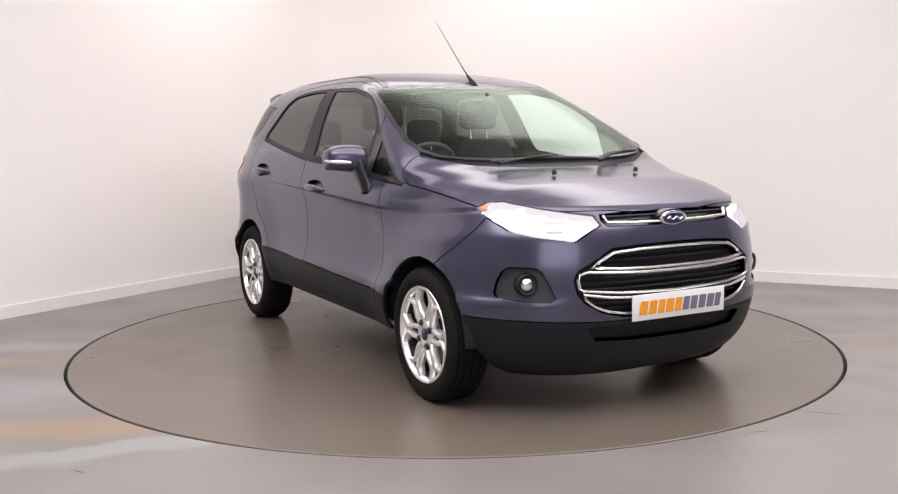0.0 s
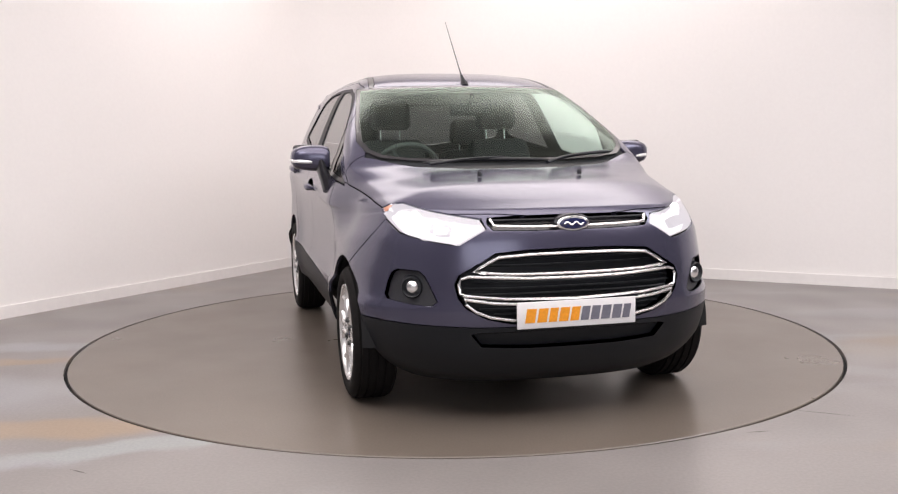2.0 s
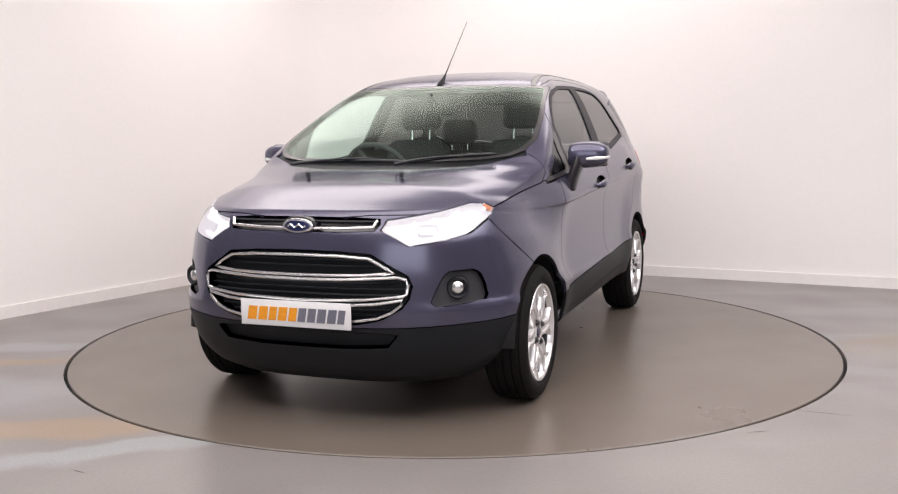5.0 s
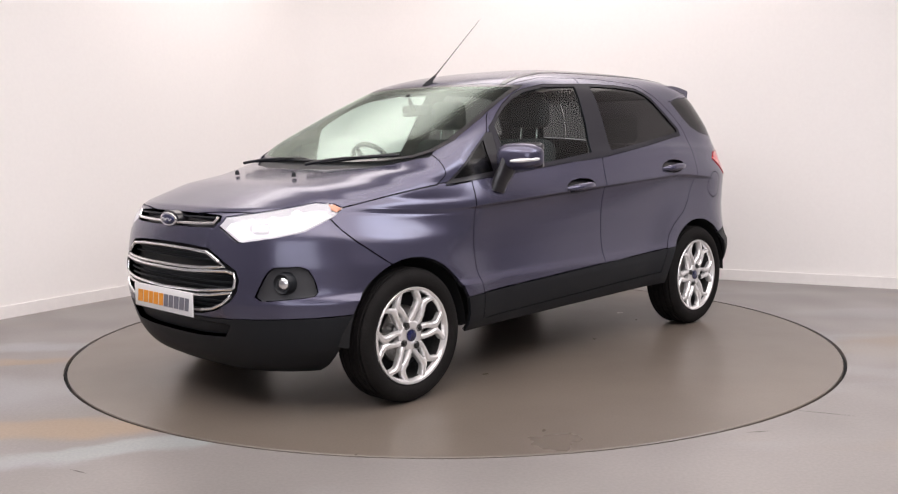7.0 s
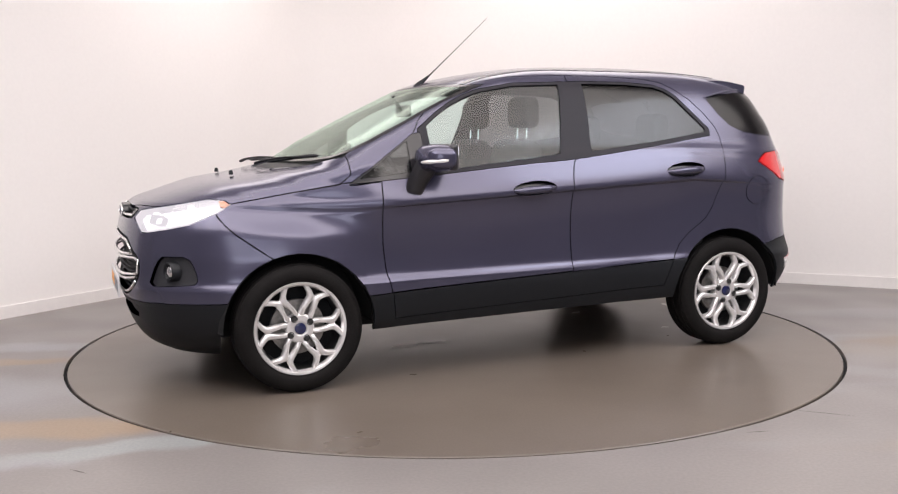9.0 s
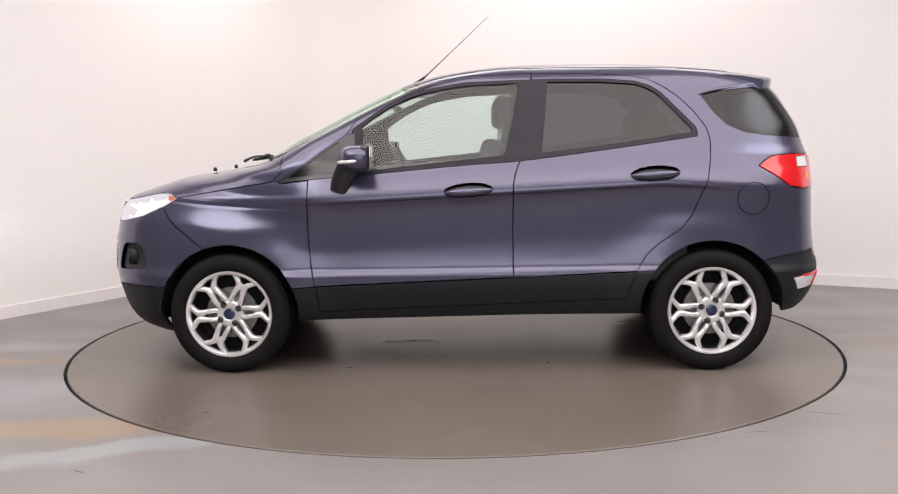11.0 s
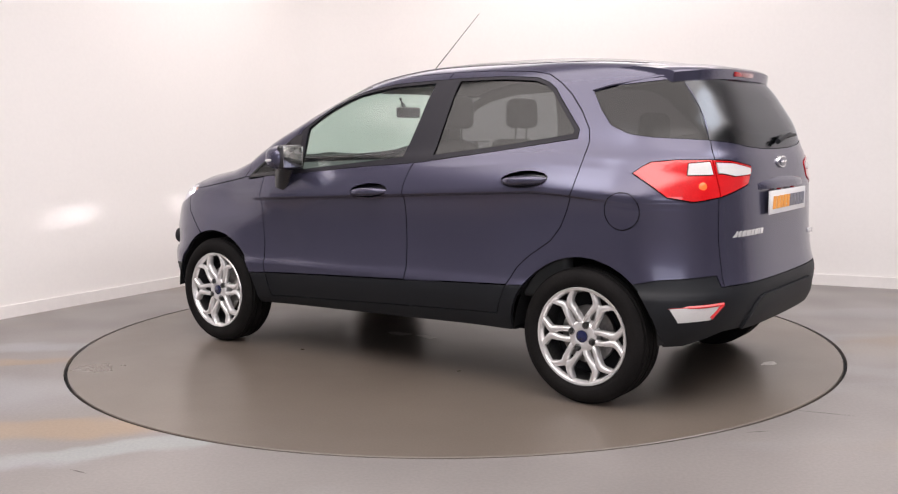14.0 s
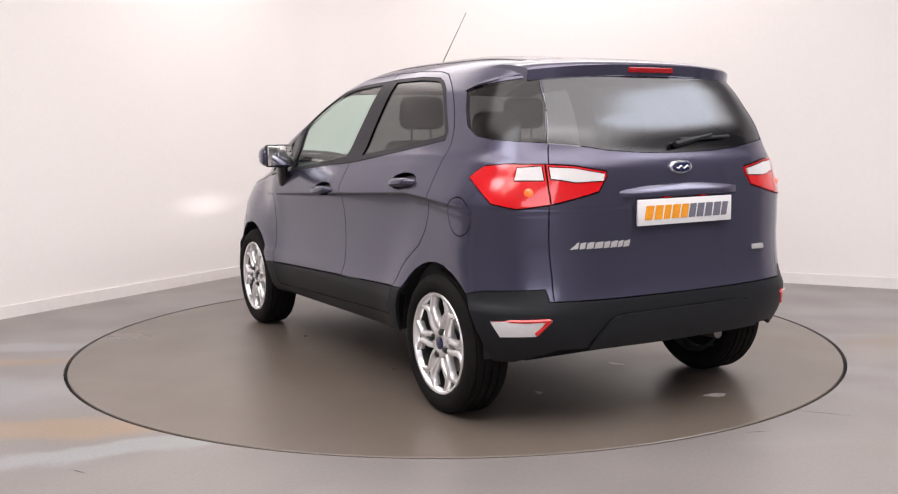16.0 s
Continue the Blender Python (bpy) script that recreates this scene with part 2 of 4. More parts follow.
    line = [c + left * 5.2, c + left * r]
    for k in range(1, 12):
        u = k / 12
        line.append((1 - u) ** 2 * (c + left * r) + 2 * u * (1 - u) * c + u * u * (c + right * r))
    line += [c + right * r, c + right * 9.2]
    n = len(line)

    def band(a, b, z0, z1, inner, outer, name, mat, label):
        bm = bmesh.new()
        rows = []
        for i in range(a, b):
            p = line[i]
            d = (line[min(i + 1, n - 1)] - line[max(i - 1, 0)]).normalized()
            out = Vector((-d.y, d.x))
            q0, q1 = p + out * inner, p + out * outer
            rows.append([bm.verts.new((q0.x, q0.y, z0)), bm.verts.new((q0.x, q0.y, z1)), bm.verts.new((q1.x, q1.y, z1)), bm.verts.new((q1.x, q1.y, z0))])
        for r0, r1 in zip(rows, rows[1:]):
            for k in range(4):
                bm.faces.new((r0[k], r0[(k + 1) % 4], r1[(k + 1) % 4], r1[k]))
        bm.faces.new(rows[0])
        bm.faces.new(rows[-1][::-1])
        bmesh.ops.recalc_face_normals(bm, faces=bm.faces)
        return tagged(part(name, bm, mat, sharp=35), label, "wall" if "wall" in name else "baseboard", kind="structure")

    band(0, n, 0.0, WALL_H, 0.0, 0.15, "wall_back", WALL, "smooth white painted studio wall with rounded corner")
    band(0, n, 0.0, 0.088, -0.014, -0.002, "baseboard", BASEBOARD, "low white baseboard along the studio wall")
    # unseen walls added to close the room; their greys steer reflections and fill
    a, b = line[0], line[-1]
    bm = bmesh.new()
    box(bm, (a.x - 0.15, -8.15, 0), (a.x - 0.002, a.y + 0.05, WALL_H))
    tagged(part("wall_west", bm, DARK_WALL), "plain dark wall added out of view to darken reflections", "wall", kind="structure")
    bm = bmesh.new()
    box(bm, (b.x + 0.002, -8.15, 0), (b.x + 0.15, b.y + 0.05, WALL_H))
    tagged(part("wall_east", bm, DARK_WALL), "plain dark wall added out of view to darken reflections", "wall", kind="structure")
    bm = bmesh.new()
    box(bm, (a.x, -8.15, 0), (b.x, -8.0, WALL_H))
    tagged(part("wall_south", bm, GREY_WALL), "plain grey wall added out of view, its grey set for fill light", "wall", kind="structure")
    bm = bmesh.new()
    box(bm, (a.x - 0.2, -8.2, WALL_H + 0.003), (b.x + 0.2, 4.4, WALL_H + 0.12))
    tagged(part("ceiling", bm, CEILING), "plain white studio ceiling", "ceiling", kind="structure")
    # floor with a round opening for the turntable
    bm = bmesh.new()
    inner, outer = [], []
    k = 160
    for i in range(k):
        t = 2 * math.pi * i / k
        inner.append(bm.verts.new((2.238 * math.cos(t), 2.238 * math.sin(t), 0)))
        outer.append(bm.verts.new((12 * math.cos(t), 12 * math.sin(t), 0)))
    low = [bm.verts.new((v.co.x, v.co.y, -0.08)) for v in inner]
    for i in range(k):
        j = (i + 1) % k
        bm.faces.new((inner[i], outer[i], outer[j], inner[j]))
        bm.faces.new((low[i], inner[i], inner[j], low[j]))
    bm.faces.new(low)
    slab = part("floor", bm, FLOOR, sharp=30)
    for x, y, long, turn in ((1.61, -1.69, 0.15, -24), (-1.42, -2.33, 0.05, -30), (1.95, -1.83, 0.06, -8), (1.25, -1.95, 0.05, 10)):
        bm = bmesh.new()
        ring = [(-long, 0.0), (-long * 0.3, 0.004), (long * 0.4, 0.003), (long, 0.0), (long * 0.3, -0.004), (-long * 0.5, -0.002)]
        bm.faces.new([bm.verts.new((px, py, 0)) for px, py in ring])
        bmesh.ops.recalc_face_normals(bm, faces=bm.faces)
        part("scratch", bm, SCRATCH, slab, "thin dark scratch").matrix_basis = pose(x, y, 0.0012, 0, 0, turn)
    tagged(slab, "grey sealed concrete floor with warm and pale stains", "floor", kind="structure")


R_DISC = 2.219


def turntable():
    bm = bmesh.new()
    lathe(bm, [(0, 0), (1.0, 0), (R_DISC - 0.004, 0), (R_DISC, -0.003), (R_DISC, -0.06), (0, -0.06)], 160, "z")
    ob = part("turntable", bm, DISC, sharp=30)
    # black ring added low in the rim gap, standing in for its shade
    bm = bmesh.new()
    lathe(bm, [(R_DISC + 0.0005, -0.022), (R_DISC + 0.0185, -0.022), (R_DISC + 0.0185, -0.05), (R_DISC + 0.0005, -0.05)], 160, "z", closed=True)
    part("rim_gap_ring", bm, LINER, ob, "black ring sunk in the gap round the rim")
    for x, y, a, b, r in ((-1.815, -0.375, 0.055, 0.028, 70), (-1.073, -0.383, 0.045, 0.02, 20), (-1.33, 0.30, 0.025, 0.015, 0), (0.35, 0.105, 0.080, 0.050, 12), (0.15, 0.085, 0.075, 0.035, -6)):
        bm = bmesh.new()
        ring = [bm.verts.new((a * math.cos(t) * (1 + 0.25 * math.sin(3 * t + x * 9)), b * math.sin(t) * (1 + 0.3 * math.cos(2 * t + y * 7)), 0.0008)) for t in np.linspace(0, 2 * math.pi, 19)[:-1]]
        bm.faces.new(ring)
        part("scuff", bm, SCUFF, ob, "pale scuffed paint mark").matrix_basis = pose(x, y, 0.0006, 0, 0, r)
    return tagged(ob, "large round grey-brown vehicle turntable flush with the floor", "turntable")


room()
TURNTABLE = turntable()

# ---- the car body ----
# height, nose x, front corner length, half width, tail x, tail corner length
LEVELS = [
    (0.165, 1.850, 0.80, 0.690, -1.700, 0.60),
    (0.210, 1.925, 0.86, 0.760, -1.780, 0.62),
    (0.300, 1.985, 0.92, 0.826, -1.850, 0.64),
    (0.400, 2.015, 0.95, 0.854, -1.905, 0.66),
    (0.460, 2.030, 0.97, 0.862, -1.920, 0.66),
    (0.500, 2.036, 0.98, 0.862, -1.924, 0.66),
    (0.520, 2.038, 0.99, 0.856, -1.924, 0.66),
    (0.545, 2.040, 1.00, 0.844, -1.922, 0.66),
    (0.600, 2.040, 1.00, 0.835, -1.908, 0.66),
    (0.680, 2.034, 1.00, 0.829, -1.900, 0.68),
    (0.760, 2.022, 1.00, 0.830, -1.894, 0.70),
    (0.840, 2.000, 0.99, 0.838, -1.891, 0.71),
    (0.890, 1.965, 0.97, 0.849, -1.888, 0.72),
    (0.906, 1.941, 0.955, 0.855, -1.887, 0.72),
    (0.916, 1.922, 0.945, 0.865, -1.887, 0.72),
    (0.924, 1.897, 0.925, 0.869, -1.886, 0.72),
    (0.935, 1.862, 0.90, 0.868, -1.886, 0.72),
    (0.960, 1.785, 0.84, 0.861, -1.884, 0.72),
    (1.000, 1.650, 0.74, 0.846, -1.882, 0.72),
    (1.040, 1.490, 0.62, 0.829, -1.879, 0.72),
    (1.080, 1.310, 0.46, 0.812, -1.874, 0.70),
    (1.110, 1.165, 0.34, 0.800, -1.866, 0.68),
    (1.150, 1.070, 0.29, 0.778, -1.850, 0.64),
    (1.250, 0.870, 0.28, 0.737, -1.820, 0.58),
    (1.350, 0.675, 0.28, 0.692, -1.765, 0.54),
    (1.430, 0.515, 0.30, 0.652, -1.715, 0.52),
    (1.490, 0.390, 0.32, 0.612, -1.660, 0.52),
    (1.534, 0.275, 0.36, 0.570, -1.570, 0.54),
    (1.570, 0.120, 0.42, 0.512, -1.360, 0.56),
    (1.596, -0.060, 0.40, 0.425, -1.100, 0.46),
    (1.611, -0.230, 0.30, 0.300, -0.900, 0.32),
    (1.618, -0.400, 0.16, 0.140, -0.680, 0.16),
]


def smooth_rows(rows, steps):
    """Monotone cubic through the rows, sampled between them."""
    a = np.array(rows)
    n = len(a)
    p = np.arange(n)
    d = np.diff(a, axis=0)
    m = np.zeros_like(a)
    m[0], m[-1] = d[0], d[-1]
    for i in range(1, n - 1):
        same = d[i - 1] * d[i] > 0
        m[i] = np.where(same, 2 * d[i - 1] * d[i] / np.where(same, d[i - 1] + d[i], 1), 0)
    out = []
    for i in range(n - 1):
        for k in range(steps):
            u = k / steps
            out.append((2 * u**3 - 3 * u**2 + 1) * a[i] + (u**3 - 2 * u**2 + u) * m[i]
                       + (3 * u**2 - 2 * u**3) * a[i + 1] + (u**3 - u**2) * m[i + 1])
    out.append(a[-1])
    return np.array(out)


def body_grid(steps=3, arc=30, mid=44):
    """Grid of the left half of the shell: rows from sill to roof, columns from nose to tail."""
    rows = smooth_rows(LEVELS, steps)
    zs, ws = rows[:, 0], rows[:, 3]
    grid = []
    for z, xf, lf, w, xr, lr in rows:
        line = []
        a, b = xf - lf, xr + lr
        for k in range(arc + 1):
            th = math.pi / 2 * (k / arc)
            e = 2 / 3.0
            line.append((a + lf * math.cos(th) ** e, math.sin(th) ** e))
        for k in range(1, mid):
            line.append((a + (b - a) * k / mid, 1.0))
        for k in range(arc, -1, -1):
            th = math.pi / 2 * (k / arc)
            e = 2 / 3.8
            line.append((b - lr * math.cos(th) ** e, math.sin(th) ** e))
        pts = []
        for x, s in line:
            tilt = 0.045 * x * max(0.0, min(1.0, (z - 0.5) / 0.2)) * max(0.0, min(1.0, (1.2 - z) / 0.15))
            if x > 1.0:
                tilt *= max(0.0, 1 - (x - 1.0) / 0.6)
            elif x < -1.0:
                tilt *= max(0.0, 1 + (x + 1.0) / 0.5)
            y = float(np.interp(z, zs, ws))
            zt = z - tilt
            # the shoulder crease dies out on the wings
            ahead, behind = max(0.0, min(1.0, (x - 0.62) / 0.42)), max(0.0, min(1.0, (-1.18 - x) / 0.35))
            fade = ahead * ahead * (3 - 2 * ahead) + behind * behind * (3 - 2 * behind)
            y += fade * float(np.interp(z, (0.56, 0.68, 0.80, 0.89, 0.906, 0.916, 0.924, 0.95), (0.0, 0.010, 0.018, 0.013, 0.008, -0.001, -0.004, 0.0)))
            # the front wings lean in towards the hood
            near = max(0.0, min(1.0, (x - 0.74) / 0.50))
            y -= float(np.interp(z, (0.66, 0.78, 0.90, 0.97, 1.05, 1.12), (0.0, 0.022, 0.080, 0.085, 0.050, 0.0))) * near * near * (3 - 2 * near)
            # flared wheel arches
            for cx, amount in ((1.26, 0.026), (-1.26, 0.022)):
                r = math.hypot(x - cx, z - 0.298)
                y += amount * math.exp(-(max(0.0, r - 0.375) / 0.15) ** 2) * min(1.0, max(0.0, (z - 0.2) / 0.1))
            pts.append((x, s * y, zt))
        grid.append(pts)
    return np.array(grid)


def on_front(y, z):
    """The nose surface at this width and height."""
    rows = smooth_rows(LEVELS, 8)
    xf, lf, w = (float(np.interp(z, rows[:, 0], rows[:, i])) for i in (1, 2, 3))
    return xf - lf + lf * max(0.0, 1 - (abs(y) / w) ** 3) ** (1 / 3)


def on_back(y, z):
    """The tail surface at this width and height."""
    rows = smooth_rows(LEVELS, 8)
    w, xr, lr = (float(np.interp(z, rows[:, 0], rows[:, i])) for i in (3, 4, 5))
    return xr + lr - lr * max(0.0, 1 - (abs(y) / w) ** 3.8) ** (1 / 3.8)


def tail(*yz):
    return [(on_back(y, z), y, z) for y, z in yz]


def basis(view):
    """Two axes of a view and the way it looks along: degrees round the car from the nose, or 'top'."""
    if view == "top":
        return Vector((1, 0, 0)), Vector((0, 1, 0)), Vector((0, 0, 1))
    a = radians(view)
    return Vector((-math.sin(a), math.cos(a), 0)), Vector((0, 0, 1)), Vector((math.cos(a), math.sin(a), 0))


def inside(poly, h, v):
    hit = False
    for i in range(len(poly)):
        (h0, v0), (h1, v1) = poly[i - 1], poly[i]
        if (v0 > v) != (v1 > v) and h < (h1 - h0) * (v - v0) / (v1 - v0) + h0:
            hit = not hit
    return hit


def side(*xz):
    return [(x, 0.0, z) for x, z in xz]


def front(*yz):
    return [(0.0, y, z) for y, z in yz]


def top(*xy):
    return [(x, y, 0.0) for x, y in xy]


def wheel_hole(x, r=0.372, n=36):
    return [(x + r * math.cos(2 * math.pi * k / n), 0.0, 0.298 + r * math.sin(2 * math.pi * k / n)) for k in range(n)]


def ellipse(x, z, a, b, slope=-0.055, n=26):
    return [(x + a * math.cos(2 * math.pi * k / n), 0.0, z + slope * a * math.cos(2 * math.pi * k / n) + b * math.sin(2 * math.pi * k / n)) for k in range(n)]


WHEELBASE = 1.26
DOOR_TOP = side((0.63, 1.235), (0.585, 1.305), (0.52, 1.362), (0.44, 1.415), (0.33, 1.465), (0.195, 1.508), (0.0, 1.540), (-0.348, 1.549))
DOOR_MID = side((-0.348, 1.549), (-0.320, 1.38), (-0.289, 1.21), (-0.284, 1.11), (-0.255, 1.05), (-0.238, 0.98), (-0.233, 0.744), (-0.235, 0.488))

# name, view, outline, which part of the shell it may take
REGIONS = [
    ("hole", 90, wheel_hole(WHEELBASE), lambda c: c.z < 0.75 and c.y > 0.4),
    ("hole", 90, wheel_hole(-WHEELBASE), lambda c: c.z < 0.75 and c.y > 0.4),
    ("hole", 90, side((0.95, 0.262), (-0.95, 0.298), (-0.95, 0.0), (0.95, 0.0)), lambda c: c.z < 0.32),
    ("hole", 180, front((-0.1, 0.345), (0.40, 0.350), (0.60, 0.350), (0.66, 0.33), (0.74, 0.295), (0.85, 0.285), (0.95, 0.285), (0.95, 0.0), (-0.1, 0.0)), lambda c: c.z < 0.40 and c.x < -1.4),
    ("handle_front", 90, ellipse(-0.005, 0.943, 0.124, 0.036), lambda c: c.y > 0.6),
    ("handle_rear", 90, ellipse(-0.960, 1.018, 0.124, 0.037), lambda c: c.y > 0.6),
    ("fuel_flap", 90, ellipse(-1.460, 0.885, 0.082, 0.083, 0.0), lambda c: c.y > 0.6),
    ("window_front", 90, side((0.537, 1.047), (0.549, 1.275), (0.49, 1.322), (0.405, 1.376), (0.31, 1.421), (0.225, 1.449), (0.013, 1.485), (-0.274, 1.495), (-0.235, 1.29), (-0.191, 1.120), (0.1, 1.090)), lambda c: c.y > 0.4),
    ("window_rear", 90, side((-0.385, 1.128), (-0.408, 1.30), (-0.427, 1.500), (-0.7, 1.497), (-0.885, 1.482), (-0.95, 1.460), (-1.002, 1.425), (-1.165, 1.245), (-1.163, 1.225), (-0.8, 1.175)), lambda c: c.y > 0.4),
    ("window_corner", 90, side((0.93, 1.018), (0.668, 1.200), (0.66, 1.045)), lambda c: c.y > 0.4),
    ("corner_trim", 90, side((0.985, 0.993), (0.63, 1.237), (0.585, 1.24), (0.585, 1.025)), lambda c: c.y > 0.4),
    ("window_trim", 90, side((0.60, 1.022), (0.60, 1.26), (0.55, 1.295), (0.49, 1.340), (0.405, 1.392), (0.31, 1.437), (0.22, 1.467), (0.0, 1.502), (-0.43, 1.515), (-0.71, 1.512), (-0.89, 1.497), (-0.96, 1.473), (-1.015, 1.437), (-1.190, 1.245), (-1.190, 1.205), (-0.80, 1.152), (-0.290, 1.090), (0.1, 1.065)), lambda c: c.y > 0.4),
    ("windshield", 0, front((-0.1, 1.106), (0.3, 1.109), (0.50, 1.117), (0.61, 1.132), (0.665, 1.160), (0.690, 1.20), (0.668, 1.30), (0.630, 1.40), (0.600, 1.470), (0.590, 1.481), (0.3, 1.492), (-0.1, 1.496)), lambda c: c.x > 0.1),
    ("windshield_seal", 0, front((-0.1, 1.096), (0.3, 1.099), (0.50, 1.106), (0.63, 1.121), (0.690, 1.150), (0.714, 1.20), (0.686, 1.30), (0.645, 1.402), (0.612, 1.478), (0.602, 1.492), (0.3, 1.503), (-0.1, 1.507)), lambda c: c.x > 0.1),
    ("cowl", "top", top((1.285, -0.1), (1.265, 0.25), (1.175, 0.48), (1.06, 0.62), (0.99, 0.70), (0.86, 0.66), (0.95, 0.4), (0.95, -0.1)), lambda c: 1.04 < c.z < 1.16 and c.x > 0.7),
    ("back_window", 180, front((-0.1, 1.466), (0.40, 1.466), (0.532, 1.466), (0.568, 1.33), (0.606, 1.190), (0.485, 1.178), (0.36, 1.158), (0.2, 1.146), (-0.1, 1.141)), lambda c: c.x < -1.3),
    ("quarter_window", 120, [(-1.225, 0.657, 1.415), (-1.30, 0.643, 1.438)] + tail((0.532, 1.466), (0.568, 1.33), (0.606, 1.190)) + [(-1.55, 0.735, 1.206), (-1.44, 0.745, 1.222), (-1.35, 0.735, 1.262), (-1.29, 0.71, 1.33)], lambda c: c.x < -1.1 and c.y > 0.3),
    ("tail_white", 135, tail((0.622, 1.092), (0.53, 1.086), (0.40, 1.062), (0.408, 1.034), (0.53, 1.030), (0.59, 1.042), (0.622, 1.045)), lambda c: c.x < -1.2 and c.y > 0.2),
    ("tail_reverse", 135, tail((0.718, 1.090), (0.646, 1.096), (0.646, 1.040), (0.735, 1.040)), lambda c: c.x < -1.2 and c.y > 0.2),
    ("tail_inner", 135, tail((0.632, 1.106), (0.53, 1.098), (0.388, 1.073), (0.388, 1.05), (0.430, 0.99), (0.54, 0.963), (0.632, 0.942)), lambda c: c.x < -1.2 and c.y > 0.2),
    ("tail_outer", 135, [(-1.497, 0.820, 1.05), (-1.535, 0.80, 1.080), (-1.572, 0.787, 1.100)] + tail((0.74, 1.108), (0.632, 1.106), (0.632, 0.942), (0.745, 0.925)) + [(-1.633, 0.79, 0.945)], lambda c: c.x < -1.2 and c.y > 0.2),
    ("side_marker", 45, [(1.612, 0.690, 0.932), (1.585, 0.700, 0.930), (1.556, 0.724, 0.911), (1.585, 0.722, 0.895), (1.605, 0.705, 0.905)], lambda c: c.x > 1.2 and c.y > 0.2),
    ("headlight_port", 45, [(1.89, 0.502, 0.826), (1.89, 0.502, 0.858), (1.845, 0.558, 0.858), (1.845, 0.558, 0.826)], lambda c: c.x > 1.2 and c.y > 0.2),
    ("headlight", 45, [(1.962, 0.360, 0.842), (1.940, 0.385, 0.882), (1.80, 0.565, 0.912), (1.645, 0.648, 0.939), (1.585, 0.700, 0.930), (1.556, 0.724, 0.911), (1.616, 0.718, 0.872), (1.745, 0.683, 0.819), (1.85, 0.60, 0.795), (1.947, 0.478, 0.775)], lambda c: c.x > 1.2 and c.y > 0.2),
    ("fog_recess", 45, [(1.908, 0.585, 0.524), (1.925, 0.566, 0.542), (1.905, 0.595, 0.61), (1.888, 0.610, 0.646), (1.868, 0.628, 0.666), (1.780, 0.702, 0.668), (1.754, 0.723, 0.652), (1.735, 0.740, 0.61), (1.724, 0.748, 0.556), (1.738, 0.738, 0.538)], lambda c: c.x > 1.2 and c.y > 0.2),
    ("upper_grille", 0, front((-0.1, 0.893), (0.25, 0.890), (0.352, 0.884), (0.358, 0.862), (0.338, 0.838), (0.2, 0.834), (-0.1, 0.833)), lambda c: c.x > 1.5),
    ("grille", 0, front((-0.1, 0.757), (0.20, 0.753), (0.335, 0.742), (0.42, 0.692), (0.485, 0.652), (0.500, 0.615), (0.488, 0.560), (0.46, 0.52), (0.38, 0.475), (0.27, 0.450), (-0.1, 0.445)), lambda c: c.x > 1.5),
    ("intake", 0, front((-0.1, 0.418), (0.40, 0.412), (0.435, 0.405), (0.39, 0.350), (0.2, 0.340), (-0.1, 0.338)), lambda c: c.x > 1.5),
    ("rear_reflector", 135, [(-1.664, 0.82, 0.472)] + tail((0.648, 0.485), (0.70, 0.416)) + [(-1.702, 0.80, 0.408)], lambda c: c.x < -1.3 and c.y > 0.3),
    ("rear_valance", 180, front((-0.1, 0.492), (0.33, 0.490), (0.375, 0.482), (0.41, 0.459), (0.466, 0.383), (0.485, 0.33), (-0.1, 0.33)), lambda c: c.x < -1.5 and c.z < 0.55),
    ("rear_bumper", 135, [(-1.38, 0.846, 0.545), (-1.60, 0.80, 0.590), (-1.800, 0.640, 0.606), (-1.828, 0.638, 0.556), (-1.98, -0.1, 0.552), (-2.2, -0.1, 0.1), (-1.30, 0.846, 0.1)], lambda c: c.x < -1.28 and c.z < 0.62),
    ("bumper_skirt", 45, [(2.12, -0.1, 0.435), (1.98, 0.40, 0.435), (1.93, 0.55, 0.440), (1.642, 0.788, 0.447), (1.50, 0.82, 0.452), (1.30, 0.86, 0.45), (1.30, 0.86, 0.1), (2.2, -0.1, 0.1)], lambda c: c.x > 1.25 and c.z < 0.6),
    ("front_bumper", 45, [(2.12, -0.2, 0.86), (1.966, 0.36, 0.90), (1.78, 0.60, 0.93), (1.622, 0.716, 0.868), (1.59, 0.75, 0.82), (1.535, 0.79, 0.765), (1.47, 0.83, 0.71), (1.38, 0.87, 0.64), (1.38, 0.87, 0.40), (2.2, -0.2, 0.40)], lambda c: c.x > 1.3 and c.z < 0.9),
    ("hood", 90, side((2.2, 0.80), (1.57, 0.910), (1.30, 0.952), (1.03, 0.993), (0.975, 1.038), (0.975, 1.20), (2.2, 1.2)), lambda c: c.x > 0.95 and c.z > 0.82),
    ("tailgate", 180, front((-0.1, 1.60), (0.43, 1.56), (0.515, 1.470), (0.56, 1.33), (0.602, 1.189), (0.622, 1.10), (0.640, 0.94), (0.643, 0.80), (0.636, 0.637), (0.637, 0.556), (0.3, 0.553), (-0.1, 0.552)), lambda c: c.x < -1.43),
    ("front_door", 90, side((0.985, 0.985), (0.63, 1.237)) + DOOR_TOP + DOOR_MID + side((-0.235, 0.491), (0.796, 0.452), (0.820, 0.56), (0.831, 0.70), (0.831, 0.90), (0.826, 1.002)), lambda c: c.y > 0.3),
